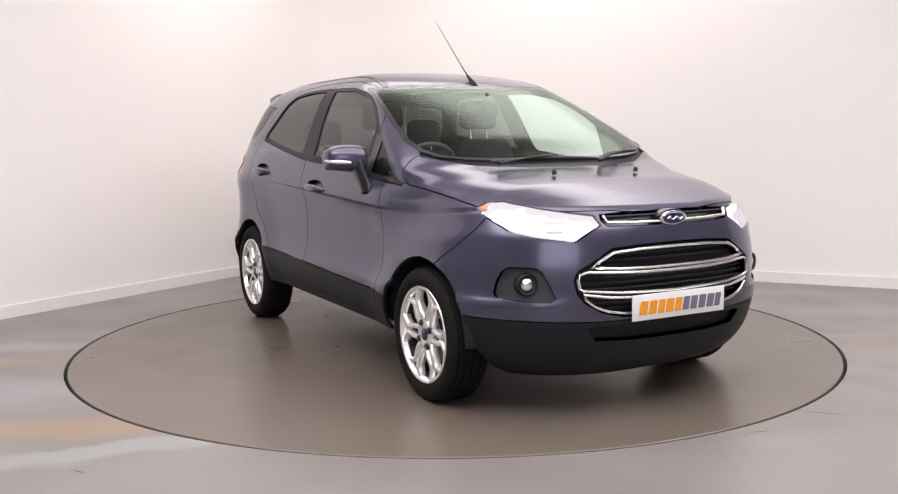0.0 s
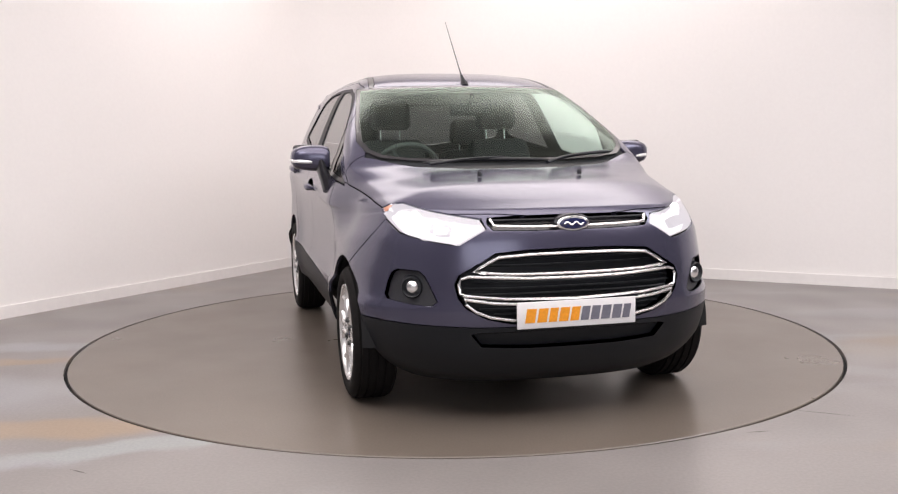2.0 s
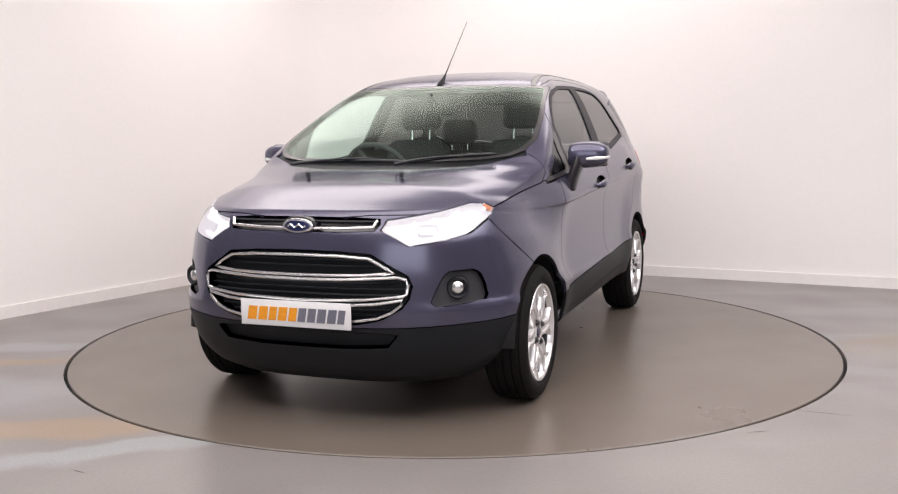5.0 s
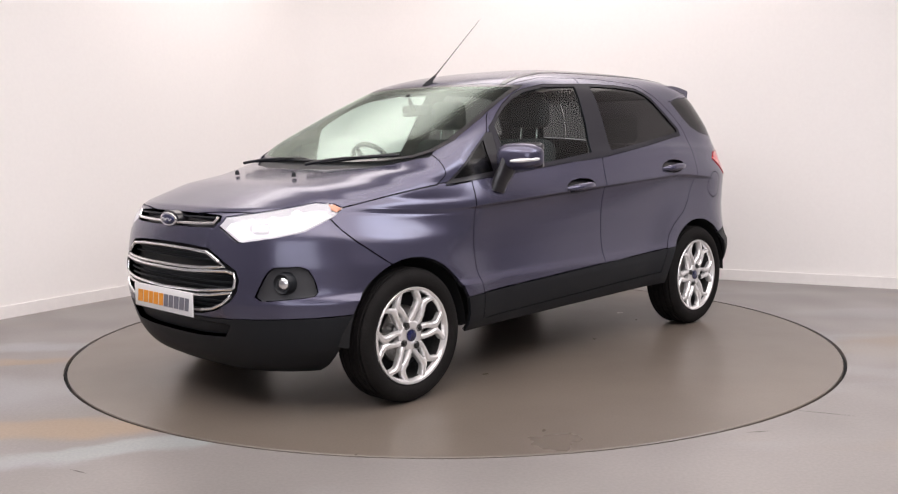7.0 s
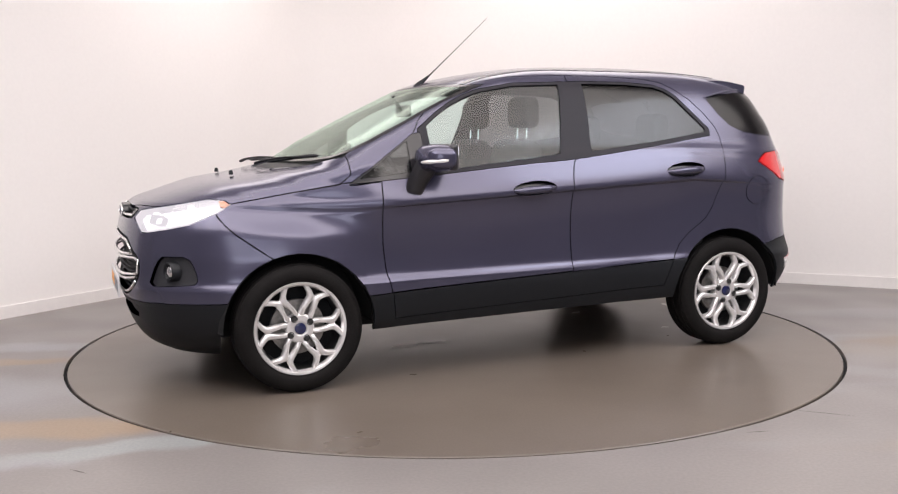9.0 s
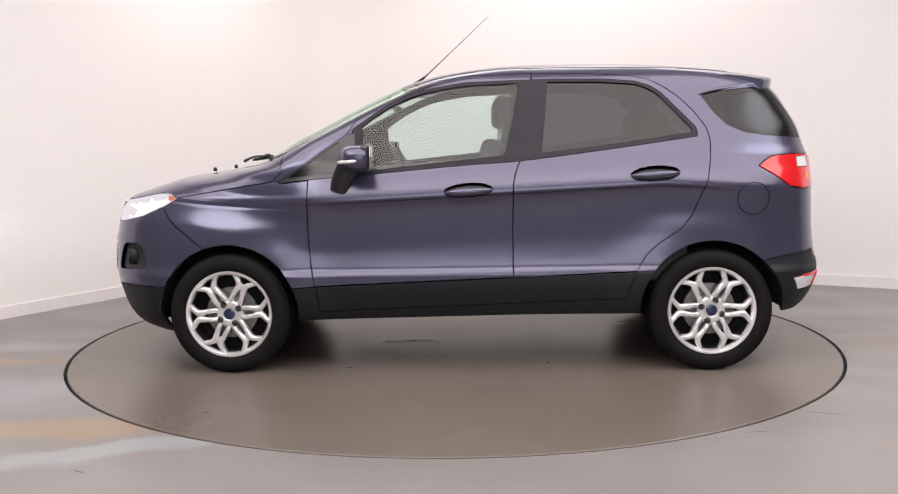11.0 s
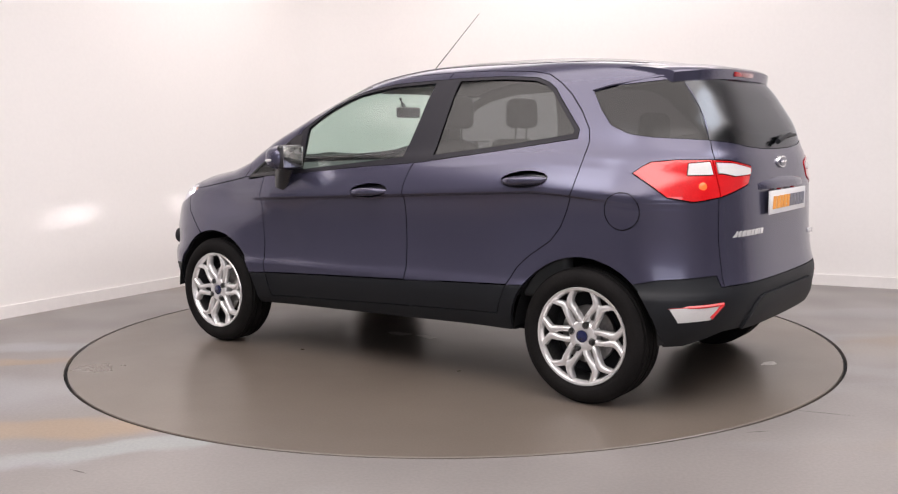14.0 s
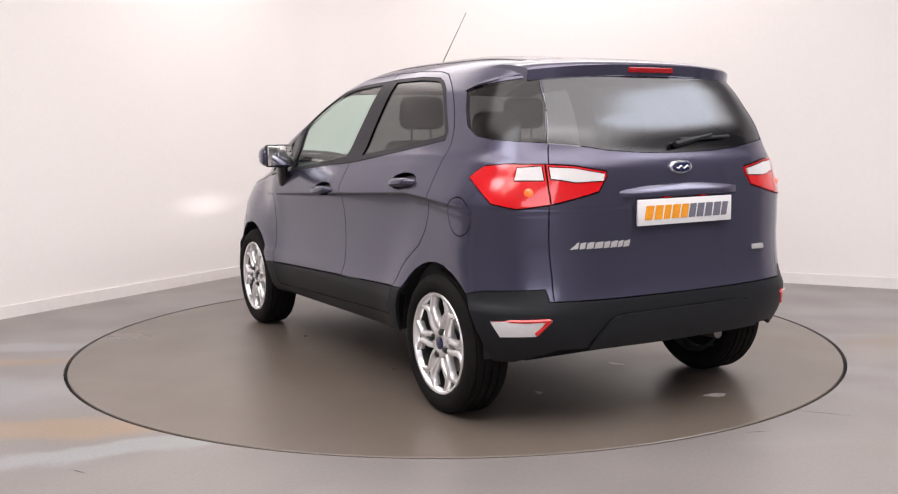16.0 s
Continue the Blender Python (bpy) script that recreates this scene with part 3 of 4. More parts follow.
    ("rear_door", 90, DOOR_MID[::-1] + side((-0.60, 1.546), (-0.85, 1.530), (-0.95, 1.512), (-1.033, 1.468), (-1.11, 1.410), (-1.185, 1.330), (-1.240, 1.25), (-1.256, 1.19), (-1.248, 1.10), (-1.225, 0.98), (-1.189, 0.888), (-1.15, 0.80), (-1.100, 0.735), (-0.98, 0.655), (-0.92, 0.60), (-0.869, 0.517)), lambda c: c.y > 0.3),
    ("cladding", 90, side((0.792, 0.450), (-0.235, 0.489), (-0.869, 0.515), (-0.835, 0.44), (-0.813, 0.372), (0.775, 0.314)), lambda c: c.y > 0.3 and c.z < 0.6),
    ("sill", 90, side((1.1, 0.438), (0.80, 0.450), (-0.235, 0.489), (-0.869, 0.515), (-1.10, 0.530), (-1.1, 0.1), (1.1, 0.1)), lambda c: c.y > 0.3 and c.z < 0.6),
    ("roof_strip", "top", top((0.275, 0.556), (0.262, 0.546), (-0.1, 0.491), (-0.5, 0.486), (-1.0, 0.506), (-1.40, 0.491), (-1.40, 0.461), (-1.0, 0.474), (-0.5, 0.454), (-0.1, 0.461), (0.22, 0.508), (0.285, 0.530)), lambda c: c.z > 1.44 and c.y > 0.3),
    ("roof", "top", top((0.40, -0.1), (0.36, 0.30), (0.26, 0.545), (-0.1, 0.490), (-0.5, 0.485), (-1.0, 0.505), (-1.40, 0.49), (-1.46, 0.3), (-1.48, -0.1)), lambda c: c.z > 1.44),
    ("fender", 90, side((0.80, 1.01), (0.80, 0.40), (2.0, 0.40), (2.0, 0.95)), lambda c: c.x > 0.7 and c.z < 1.01),
    ("body_side", 90, side((3, 0), (3, 3), (-3, 3), (-3, 0)), lambda c: True),
]


def cut_shell():
    """The left half of the body, cut along every outline and sorted into regions."""
    grid = body_grid(4, 36, 64)
    bm = bmesh.new()
    rows = [[bm.verts.new(p) for p in line] for line in grid]
    for r, q in zip(rows, rows[1:]):
        for i in range(len(r) - 1):
            bm.faces.new((r[i], q[i], q[i + 1], r[i + 1]))
    # close the crown of the roof
    last = rows[-1]
    for i in range(len(last) // 2):
        j = len(last) - 1 - i
        if j - i > 1:
            quad = [last[i], last[j], last[j - 1], last[i + 1]]
            bm.faces.new(quad if j - 1 != i + 1 else quad[:3])
    bmesh.ops.remove_doubles(bm, verts=bm.verts, dist=2e-4)
    bmesh.ops.recalc_face_normals(bm, faces=bm.faces)
    bm.normal_update()
    if sum(f.normal.y for f in bm.faces) < 0:
        bmesh.ops.reverse_faces(bm, faces=bm.faces)
        bm.normal_update()
    layer = bm.verts.layers.float_vector.new("way")
    for v in bm.verts:
        n = v.normal.copy()
        if v.co.y < 1e-4:
            n.y = 0
        if v.co.z > 1.600:
            n = Vector((0.12 * (v.co.x + 0.55), 0.25 * v.co.y, 1.0)) if n.z < 0.9 else n
        v[layer] = n.normalized()
    flat = []
    for name, view, pts, guard in REGIONS:
        a, b, n = basis(view)
        poly = [(Vector(p).dot(a), Vector(p).dot(b)) for p in pts]
        flat.append(poly)
        if name == "body_side":
            continue
        lo = [min(q[i] for q in poly) - 0.06 for i in (0, 1)]
        hi = [max(q[i] for q in poly) + 0.06 for i in (0, 1)]
        near = set()
        for f in bm.faces:
            c = f.calc_center_median()
            if guard(c) and c.dot(n) > -0.3 and lo[0] < c.dot(a) < hi[0] and lo[1] < c.dot(b) < hi[1]:
                near.add(f)
        for i in range(len(poly)):
            p, q = poly[i - 1], poly[i]
            if abs(p[0] - q[0]) + abs(p[1] - q[1]) < 1e-5:
                continue
            l0, l1 = [min(p[k], q[k]) - 0.002 for k in (0, 1)], [max(p[k], q[k]) + 0.002 for k in (0, 1)]
            pick = []
            for f in near:
                hs, vs = [v.co.dot(a) for v in f.verts], [v.co.dot(b) for v in f.verts]
                if max(hs) > l0[0] and min(hs) < l1[0] and max(vs) > l0[1] and min(vs) < l1[1]:
                    pick.append(f)
            if not pick:
                continue
            es = {e for f in pick for e in f.edges}
            vs = {v for f in pick for v in f.verts}
            no = n.cross(a * (q[0] - p[0]) + b * (q[1] - p[1])).normalized()
            res = bmesh.ops.bisect_plane(bm, geom=[*vs, *es, *pick], plane_co=a * p[0] + b * p[1], plane_no=no, dist=2e-4)
            near = {f for f in near if f.is_valid} | {g for g in res["geom"] if isinstance(g, bmesh.types.BMFace)}
    sorted_faces = {}
    for f in bm.faces:
        c = f.calc_center_median()
        for (name, view, pts, guard), poly in zip(REGIONS, flat):
            a, b, n = basis(view)
            if guard(c) and c.dot(n) > -0.3 and inside(poly, c.dot(a), c.dot(b)):
                sorted_faces.setdefault(name, []).append(f)
                break
    return bm, layer, sorted_faces


SHELL, WAY, SORTED = cut_shell()


def panel(name, regions, mat, parent, label="", sides="both", offset=0.0, gap=0.0033, flange=-0.012, cast=True):
    """A body panel out of the cut shell: shrunk by the gap to its neighbours, its rim turned in. sides: 1 left, -1 right, both."""
    verts, normals, faces = [], [], []
    index = {}

    def vert(v, s):
        key = (v.index, s if v.co.y > 1e-4 else 0)
        if key not in index:
            w = Vector(v[WAY])
            index[key] = len(verts)
            verts.append(Vector((v.co.x, v.co.y * s, v.co.z)) + Vector((w.x, w.y * s, w.z)) * offset)
            normals.append(Vector((w.x, w.y * s, w.z)))
        return index[key]

    SHELL.verts.index_update()
    for s in ((1, -1) if sides == "both" else (sides,)):
        for r in regions:
            for f in SORTED.get(r, []):
                ids = [vert(v, s) for v in f.verts]
                faces.append(ids if s > 0 else ids[::-1])
    count = {}
    for f in faces:
        for i in range(len(f)):
            e = (f[i - 1], f[i])
            count[frozenset(e)] = None if frozenset(e) in count else e
    rim = [e for e in count.values() if e]
    pull = {}
    for i, j in rim:
        d = (verts[j] - verts[i]).normalized()
        for k in (i, j):
            pull[k] = pull.get(k, Vector()) + normals[k].cross(d)
    for k, d in pull.items():
        if d.length > 1e-6:
            verts[k] = verts[k] + d.normalized() * gap
    if flange:
        ring = {}
        for k, d in pull.items():
            out = -d.normalized() if d.length > 1e-6 else normals[k]
            for depth in (0, flange):
                ring[(k, depth)] = len(verts)
                verts.append(verts[k] + normals[k] * depth)
                normals.append(out)
        for i, j in rim:
            faces.append([ring[(j, 0)], ring[(i, 0)], ring[(i, flange)], ring[(j, flange)]])
    me = bpy.data.meshes.new(name)
    me.from_pydata(verts, [], faces)
    me.materials.append(mat)
    for p in me.polygons:
        p.use_smooth = True
    me.normals_split_custom_set_from_vertices([n.normalized() for n in normals])
    ob = new(name, me)
    ob.parent = parent
    if label:
        ob["label"] = label
    ob.visible_shadow = cast
    return ob


CAR = tagged(new("car"), "violet-grey metallic compact SUV with lit headlamps on a turntable", "car")


def body_panels():
    panel("hood", ["hood"], PAINT, CAR)
    panel("roof", ["roof"], PAINT, CAR, gap=0.003)
    bumper = panel("front_bumper", ["front_bumper"], PAINT, CAR)
    panel("skirt", ["bumper_skirt"], BLACK, bumper, "textured black plastic lower skirt", gap=0.002)
    panel("grille_mesh", ["grille"], BLACK, bumper, "black grille insert", offset=-0.055, flange=0.055, gap=0)
    panel("upper_grille_mesh", ["upper_grille"], TRIM, bumper, "slim black upper grille slot", offset=-0.03, flange=0.03, gap=0)
    panel("intake_mesh", ["intake"], BLACK, bumper, "black lower air intake", offset=-0.028, flange=0.028, gap=0)
    panel("rear_bumper", ["rear_bumper"], BLACK, CAR, "textured black plastic rear bumper", gap=0.002)
    panel("rear_valance", ["rear_valance"], BLACK, CAR, "raised black lower bumper panel", offset=0.012, gap=0.001, flange=-0.03)
    gate = panel("tailgate", ["tailgate"], PAINT, CAR)
    panel("back_window", ["back_window"], REAR_GLASS, gate, "dark privacy glass", offset=-0.002, gap=0.001, flange=-0.004, cast=False)
    panel("windshield", ["windshield"], GLASS, CAR, "clear green-tinted windshield", gap=0, flange=0, cast=False)
    panel("windshield_seal", ["windshield_seal"], TRIM, CAR, "black windshield border", gap=0, flange=-0.006)
    panel("cowl", ["cowl"], BLACK, CAR, "black plastic cowl under the wipers", offset=-0.012, gap=0)
    panel("body_lining", [r for r in SORTED if r not in ("hole", "window_front", "window_rear", "window_corner", "windshield", "back_window", "quarter_window", "headlight", "headlight_port", "grille", "upper_grille", "intake", "fog_recess", "handle_front", "handle_rear")], LINER, CAR, "dark inner body lining", offset=-0.018, gap=0, flange=0)
    made = {}
    for s in (1, -1):
        panel("fender", ["fender"], PAINT, CAR, sides=s)
        panel("body_side", ["body_side"] + (["fuel_flap"] if s < 0 else []), PAINT, CAR, sides=s, gap=0.002)
        if s > 0:
            panel("fuel_flap", ["fuel_flap"], PAINT, CAR, "round body-coloured fuel flap", sides=s, gap=0.003)
        d = panel("front_door", ["front_door"], PAINT, CAR, sides=s)
        panel("window", ["window_front"], SIDE_GLASS, d, "clear side window glass", sides=s, offset=-0.006, gap=0, flange=0.006, cast=False)
        panel("corner_window", ["window_corner"], DARK_GLASS, d, "small triangular corner pane", sides=s, offset=-0.004, gap=0, flange=0.004, cast=False)
        panel("corner_trim", ["corner_trim"], TRIM, d, "black triangular mirror trim", sides=s, gap=0.001, flange=-0.006)
        r = panel("rear_door", ["rear_door"], PAINT, CAR, sides=s)
        panel("window", ["window_rear"], DARK_GLASS, r, "dark privacy window glass", sides=s, offset=-0.006, gap=0, flange=0.006, cast=False)
        panel("window_trim", ["window_trim"], PILLAR, CAR, "dark window surround and centre pillar", sides=s, gap=0.001, flange=-0.006)
        panel("roof_strip", ["roof_strip"], TRIM, CAR, "black roof ditch moulding", sides=s, offset=0.002, gap=0.001, flange=-0.01)
        panel("sill", ["sill"], BLACK, CAR, "textured black plastic sill cladding", sides=s, gap=0.002)
        panel("cladding", ["cladding"], BLACK, d, "textured black plastic door cladding", sides=s, gap=0.0025)
        panel("quarter_window", ["quarter_window"], QUARTER_GLASS, CAR, "dark wraparound quarter glass", sides=s, offset=-0.002, gap=0.001, flange=-0.004, cast=False)
        lamp = panel("headlight", ["headlight", "headlight_port"], LENS, CAR, "lit headlamp with clear lens", sides=s, offset=0.001, gap=0.004, flange=0, cast=False)
        panel("side_marker", ["side_marker"], AMBER, lamp, "amber side marker", sides=s, offset=-0.004, gap=0.001, flange=0)
        panel("reflector", ["headlight"], GLOW_SOFT, lamp, "silver reflector made to glow", sides=s, offset=-0.042, gap=0.006, flange=0.040)
        tail = panel("tail_lamp", ["tail_outer"], RED, CAR, "red tail lamp with clear reversing section", sides=s, offset=0.004, gap=0.004, flange=-0.02)
        panel("reversing_lens", ["tail_reverse"], CLEAR_LENS, tail, "clear reversing lens", sides=s, offset=0.005, gap=0.001)
        inner = panel("inner_tail_lamp", ["tail_inner"], RED, gate, "red inner tail lamp with white band", sides=s, offset=0.004, gap=0.004, flange=-0.02)
        panel("white_band", ["tail_white"], CLEAR_LENS, gate, "white lens band", sides=s, offset=0.007, gap=0.001)
        panel("rear_reflector", ["rear_reflector"], CLEAR_LENS, CAR, "pale bumper reflector with red edge", sides=s, offset=0.002, gap=0.001)
        panel("fog_recess", ["fog_recess"], DARK_PLASTIC, bumper, "black fog lamp surround", sides=s, offset=-0.02, flange=0.02, gap=0)
        made[s] = (d, r, lamp, tail)
    return bumper, gate, made


BUMPER, GATE, SIDES = body_panels()

# ---- underbody and wheels ----


def underbody():
    bm = bmesh.new()
    box(bm, (-1.52, -0.56, 0.235), (1.80, 0.56, 0.32), 0.02)
    box(bm, (-0.86, -0.76, 0.275), (0.86, 0.76, 0.34), 0.02)
    part("floorpan", bm, LINER, CAR, "dark underbody pan")
    for s in (1, -1):
        for x in (WHEELBASE, -WHEELBASE):
            bm = bmesh.new()
            prev = None
            for k in range(25):
                a = radians(1 + 178 * k / 24)
                ring = [bm.verts.new((x + r * math.cos(a), s * y, 0.298 + r * math.sin(a))) for r, y in ((0.369, 0.835), (0.385, 0.80), (0.385, 0.52), (0.05, 0.52))]
                if prev:
                    for i in range(3):
                        bm.faces.new((prev[i], prev[i + 1], ring[i + 1], ring[i]))
                prev = ring
            part("wheel_arch_liner", bm, LINER, CAR, "black wheel arch liner")
    bm = bmesh.new()
    tube(bm, [(-1.2, -0.5, 0.26), (-1.4, -0.5, 0.25), (-1.62, -0.5, 0.26)], 0.026, 12)
    part("exhaust_pipe", bm, STEEL, CAR, "dull steel exhaust pipe")


def wheel_meshes():
    """Tyre, rim and their pieces, outer face towards +y, centred on the axle."""
    R = 0.316
    tyre = bmesh.new()
    prof = [(0.222, 0.075), (0.232, 0.092), (0.252, 0.102), (0.279, 0.101), (0.298, 0.092), (0.309, 0.079)]
    for y0, y1 in ((0.066, 0.042), (0.034, 0.006), (-0.006, -0.034), (-0.042, -0.066)):
        prof += [(R - 0.009, y0 + 0.001), (R, y0), (R, y1), (R - 0.009, y1 - 0.001)]
    prof += [(0.309, -0.079), (0.298, -0.092), (0.279, -0.101), (0.232, -0.092), (0.222, -0.075)]
    lathe(tyre, prof, 72)
    barrel = bmesh.new()
    lathe(barrel, [(0.224, 0.086), (0.229, 0.092), (0.226, 0.096), (0.216, 0.094), (0.208, 0.082), (0.205, 0.070)], 72)
    # inner barrel, its shade behind the spokes put into the colour
    drum = bmesh.new()
    lathe(drum, [(0.206, 0.071), (0.200, 0.03), (0.196, -0.08), (0.222, -0.09)], 72)
    spokes = []
    for k in range(6):
        bm = bmesh.new()
        for s in (1, -1):
            path = [(0.045, 0.019, 0.070), (0.070, 0.0240, 0.083), (0.100, 0.0245, 0.087), (0.125, 0.0210, 0.088), (0.145, 0.0165, 0.088), (0.165, 0.0160, 0.088), (0.182, 0.031, 0.088), (0.198, 0.052, 0.088), (0.213, 0.072, 0.089)]
            wid = [0.014, 0.0125, 0.0118, 0.0130, 0.0160, 0.0165, 0.0130, 0.0120, 0.0140]
            rows = []
            for i, (r, off, y) in enumerate(path):
                a = path[max(i - 1, 0)]
                b = path[min(i + 1, len(path) - 1)]
                d = Vector((b[0] - a[0], b[1] - a[1])).normalized()
                nrm = Vector((-d.y, d.x))
                w = wid[i]
                ring = []
                for u, h in ((-1, -0.034), (-1, -0.007), (-0.55, 0.0), (0.55, 0.0), (1, -0.007), (1, -0.034)):
                    q = Vector((r, off)) + nrm * u * w
                    ring.append(bm.verts.new((q.x, y + h, q.y * s)))
                rows.append(ring)
            for r0, r1 in zip(rows, rows[1:]):
                for i in range(6):
                    bm.faces.new((r0[i], r0[(i + 1) % 6], r1[(i + 1) % 6], r1[i]))
            bm.faces.new(rows[0])
            bm.faces.new(rows[-1])
        box(bm, (0.142, 0.052, -0.016), (0.174, 0.0835, 0.016), 0.005)
        bmesh.ops.recalc_face_normals(bm, faces=bm.faces)
        bmesh.ops.rotate(bm, verts=bm.verts, cent=(0, 0, 0), matrix=Matrix.Rotation(radians(60 * k), 3, "Y"))
        spokes.append(mesh_from("spoke", bm, ALLOY))
    for me in spokes:
        me.set_sharp_from_angle(angle=radians(50))
    hub = bmesh.new()
    lathe(hub, [(0.0, 0.078), (0.030, 0.078), (0.033, 0.081), (0.040, 0.083), (0.064, 0.080), (0.072, 0.072), (0.074, 0.03), (0.0, 0.03)], 40)
    cap = bmesh.new()
    lathe(cap, [(0.0, 0.087), (0.020, 0.086), (0.028, 0.083), (0.029, 0.075), (0.0, 0.075)], 28)
    nut = bmesh.new()
    lathe(nut, [(0.0, 0.094), (0.009, 0.093), (0.0105, 0.087), (0.0105, 0.081), (0.0165, 0.0845), (0.0175, 0.07)], 14)
    disc = bmesh.new()
    lathe(disc, [(0.06, 0.02), (0.135, 0.02), (0.135, -0.004), (0.06, -0.004)], 48, closed=True)
    back = bmesh.new()
    lathe(back, [(0.0, -0.03), (0.195, -0.03), (0.195, -0.034), (0.0, -0.034)], 40)
    res = {}
    for n, bm, m in (("tyre", tyre, RUBBER), ("rim", barrel, ALLOY), ("rim_barrel", drum, DARK_ALLOY), ("hub", hub, ALLOY), ("hub_cap", cap, BLUE), ("wheel_nut", nut, DARK_ALLOY), ("brake_disc", disc, STEEL), ("back_plate", back, LINER)):
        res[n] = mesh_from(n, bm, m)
        res[n].set_sharp_from_angle(angle=radians(35))
    return res, spokes


def wheels():
    meshes, spokes = wheel_meshes()
    for x in (WHEELBASE, -WHEELBASE):
        for s in (1, -1):
            wheel = new("wheel")
            wheel.parent = CAR
            wheel["label"] = "silver multi-spoke alloy wheel with black tyre"
            wheel.matrix_basis = pose(x, s * 0.758, 0.305, 0, 2 * x + 2 * s, 0 if s > 0 else 180)

            def piece(name, me, m=None):
                o = new(name, me)
                o.parent = wheel
                if m is not None:
                    o.matrix_basis = m
                return o

            for n in ("tyre", "rim", "rim_barrel", "hub", "hub_cap", "brake_disc", "back_plate"):
                piece(n, meshes[n])
            for me in spokes:
                piece("spoke", me)
            for k in range(4):
                a = radians((63 if x > 0 else 20) + 90 * k)
                piece("wheel_nut", meshes["wheel_nut"], pose(0.056 * math.cos(a), 0, 0.056 * math.sin(a)))


underbody()
wheels()

# ---- fittings on the outside ----


def fine(pts, step=0.03, closed=False):
    out = []
    n = len(pts)
    for i in range(n if closed else n - 1):
        a, b = Vector(pts[i]), Vector(pts[(i + 1) % n])
        k = max(1, int((b - a).length / step))
        out += [tuple(a + (b - a) * j / k) for j in range(k)]
    return out if closed else out + [tuple(pts[-1])]


def chrome_line(name, outline, parent, closed, radius=0.0072, proud=0.0, label="bright chrome trim"):
    bm = bmesh.new()
    pts = [(on_front(y, z) + proud, y, z) for y, z in fine(outline, 0.03, closed)]
    tube(bm, pts, radius, 8, closed)
    return part(name, bm, CHROME, parent, label)


def nose():
    upper = [(0, 0.738), (0.20, 0.736), (0.325, 0.727), (0.365, 0.707), (0.430, 0.668), (0.3, 0.659), (0.15, 0.656), (0, 0.655)]
    middle = [(0, 0.637), (0.2, 0.639), (0.445, 0.650), (0.474, 0.640), (0.484, 0.620), (0.478, 0.580), (0.468, 0.572), (0.3, 0.557), (0, 0.549)]
    lower = [(0, 0.529), (0.2, 0.531), (0.35, 0.540), (0.463, 0.556), (0.458, 0.536), (0.42, 0.505), (0.36, 0.480), (0.27, 0.466), (0, 0.462)]
    for half in (upper, middle, lower):
        loop = half + [(-y, z) for y, z in half[::-1] if y > 0.001]
        chrome_line("chrome_frame", loop, BUMPER, True)
    for z0, wid in ((0.715, 0.32), (0.69, 0.36), (0.62, 0.45), (0.596, 0.46), (0.572, 0.44), (0.510, 0.40), (0.488, 0.34)):
        bm = bmesh.new()
        tube(bm, [(on_front(y, z0) - 0.030, y, z0) for y in np.linspace(-wid, wid, 25)], 0.008, 6, squash=0.6)
        part("grille_slat", bm, BLACK, BUMPER)
    strip = [(-0.345, 0.880), (-0.335, 0.853), (-0.2, 0.848), (0, 0.846), (0.2, 0.848), (0.335, 0.853), (0.345, 0.880)]
    chrome_line("chrome_strip", strip, BUMPER, False, 0.0065, 0.0)
    bm = bmesh.new()
    tube(bm, [(on_front(y, 0.874) - 0.012, y, 0.874) for y in np.linspace(-0.34, 0.34, 21)], 0.006, 6)
    part("grille_slat", bm, BLACK, BUMPER)

    def oval(name, w, h, x0, x1, z, parent, mat, label="", flip=1):
        bm = bmesh.new()
        n = 32
        rings = []
        for sc, x in ((1.0, x0), (1.0, x1 - 0.003), (0.93, x1), (0.0, x1 + 0.002)):
            rings.append([bm.verts.new((flip * x, w * sc * math.cos(2 * math.pi * k / n), z + h * sc * math.sin(2 * math.pi * k / n))) for k in range(n)])
        for r, q in zip(rings, rings[1:]):
            for k in range(n):
                bm.faces.new((r[k], r[(k + 1) % n], q[(k + 1) % n], q[k]))
        bmesh.ops.remove_doubles(bm, verts=bm.verts, dist=1e-5)
        bmesh.ops.recalc_face_normals(bm, faces=bm.faces)
        return part(name, bm, mat, parent, label)

    e = oval("badge_base", 0.082, 0.040, 1.93, 2.002, 0.857, BUMPER, TRIM, "dark oval badge plinth")
    oval("badge_ring", 0.072, 0.032, 1.97, 2.010, 0.857, e, CHROME, "chrome oval badge rim")
    oval("badge_face", 0.060, 0.024, 1.98, 2.014, 0.857, e, BLUE, "plain blue oval badge")
    bm = bmesh.new()
    tube(bm, [(2.0155, y, 0.857 + 0.006 * math.sin(y * 160)) for y in np.linspace(-0.042, 0.042, 21)], 0.0035, 6)
    part("badge_mark", bm, CHROME, e, "plain bright wavy mark")
    e = oval("rear_badge", 0.062, 0.029, 1.80, 1.885, 1.080, GATE, CHROME, "chrome oval badge rim", -1)
    oval("badge_face", 0.052, 0.022, 1.86, 1.888, 1.080, e, BLUE, "plain blue oval badge", -1)
    bm = bmesh.new()
    tube(bm, [(-1.890, y, 1.080 + 0.005 * math.sin(y * 180)) for y in np.linspace(-0.036, 0.036, 21)], 0.003, 6)
    part("badge_mark", bm, CHROME, e, "plain bright wavy mark")
    # fog lamps
    for s in (1, -1):
        bm = bmesh.new()
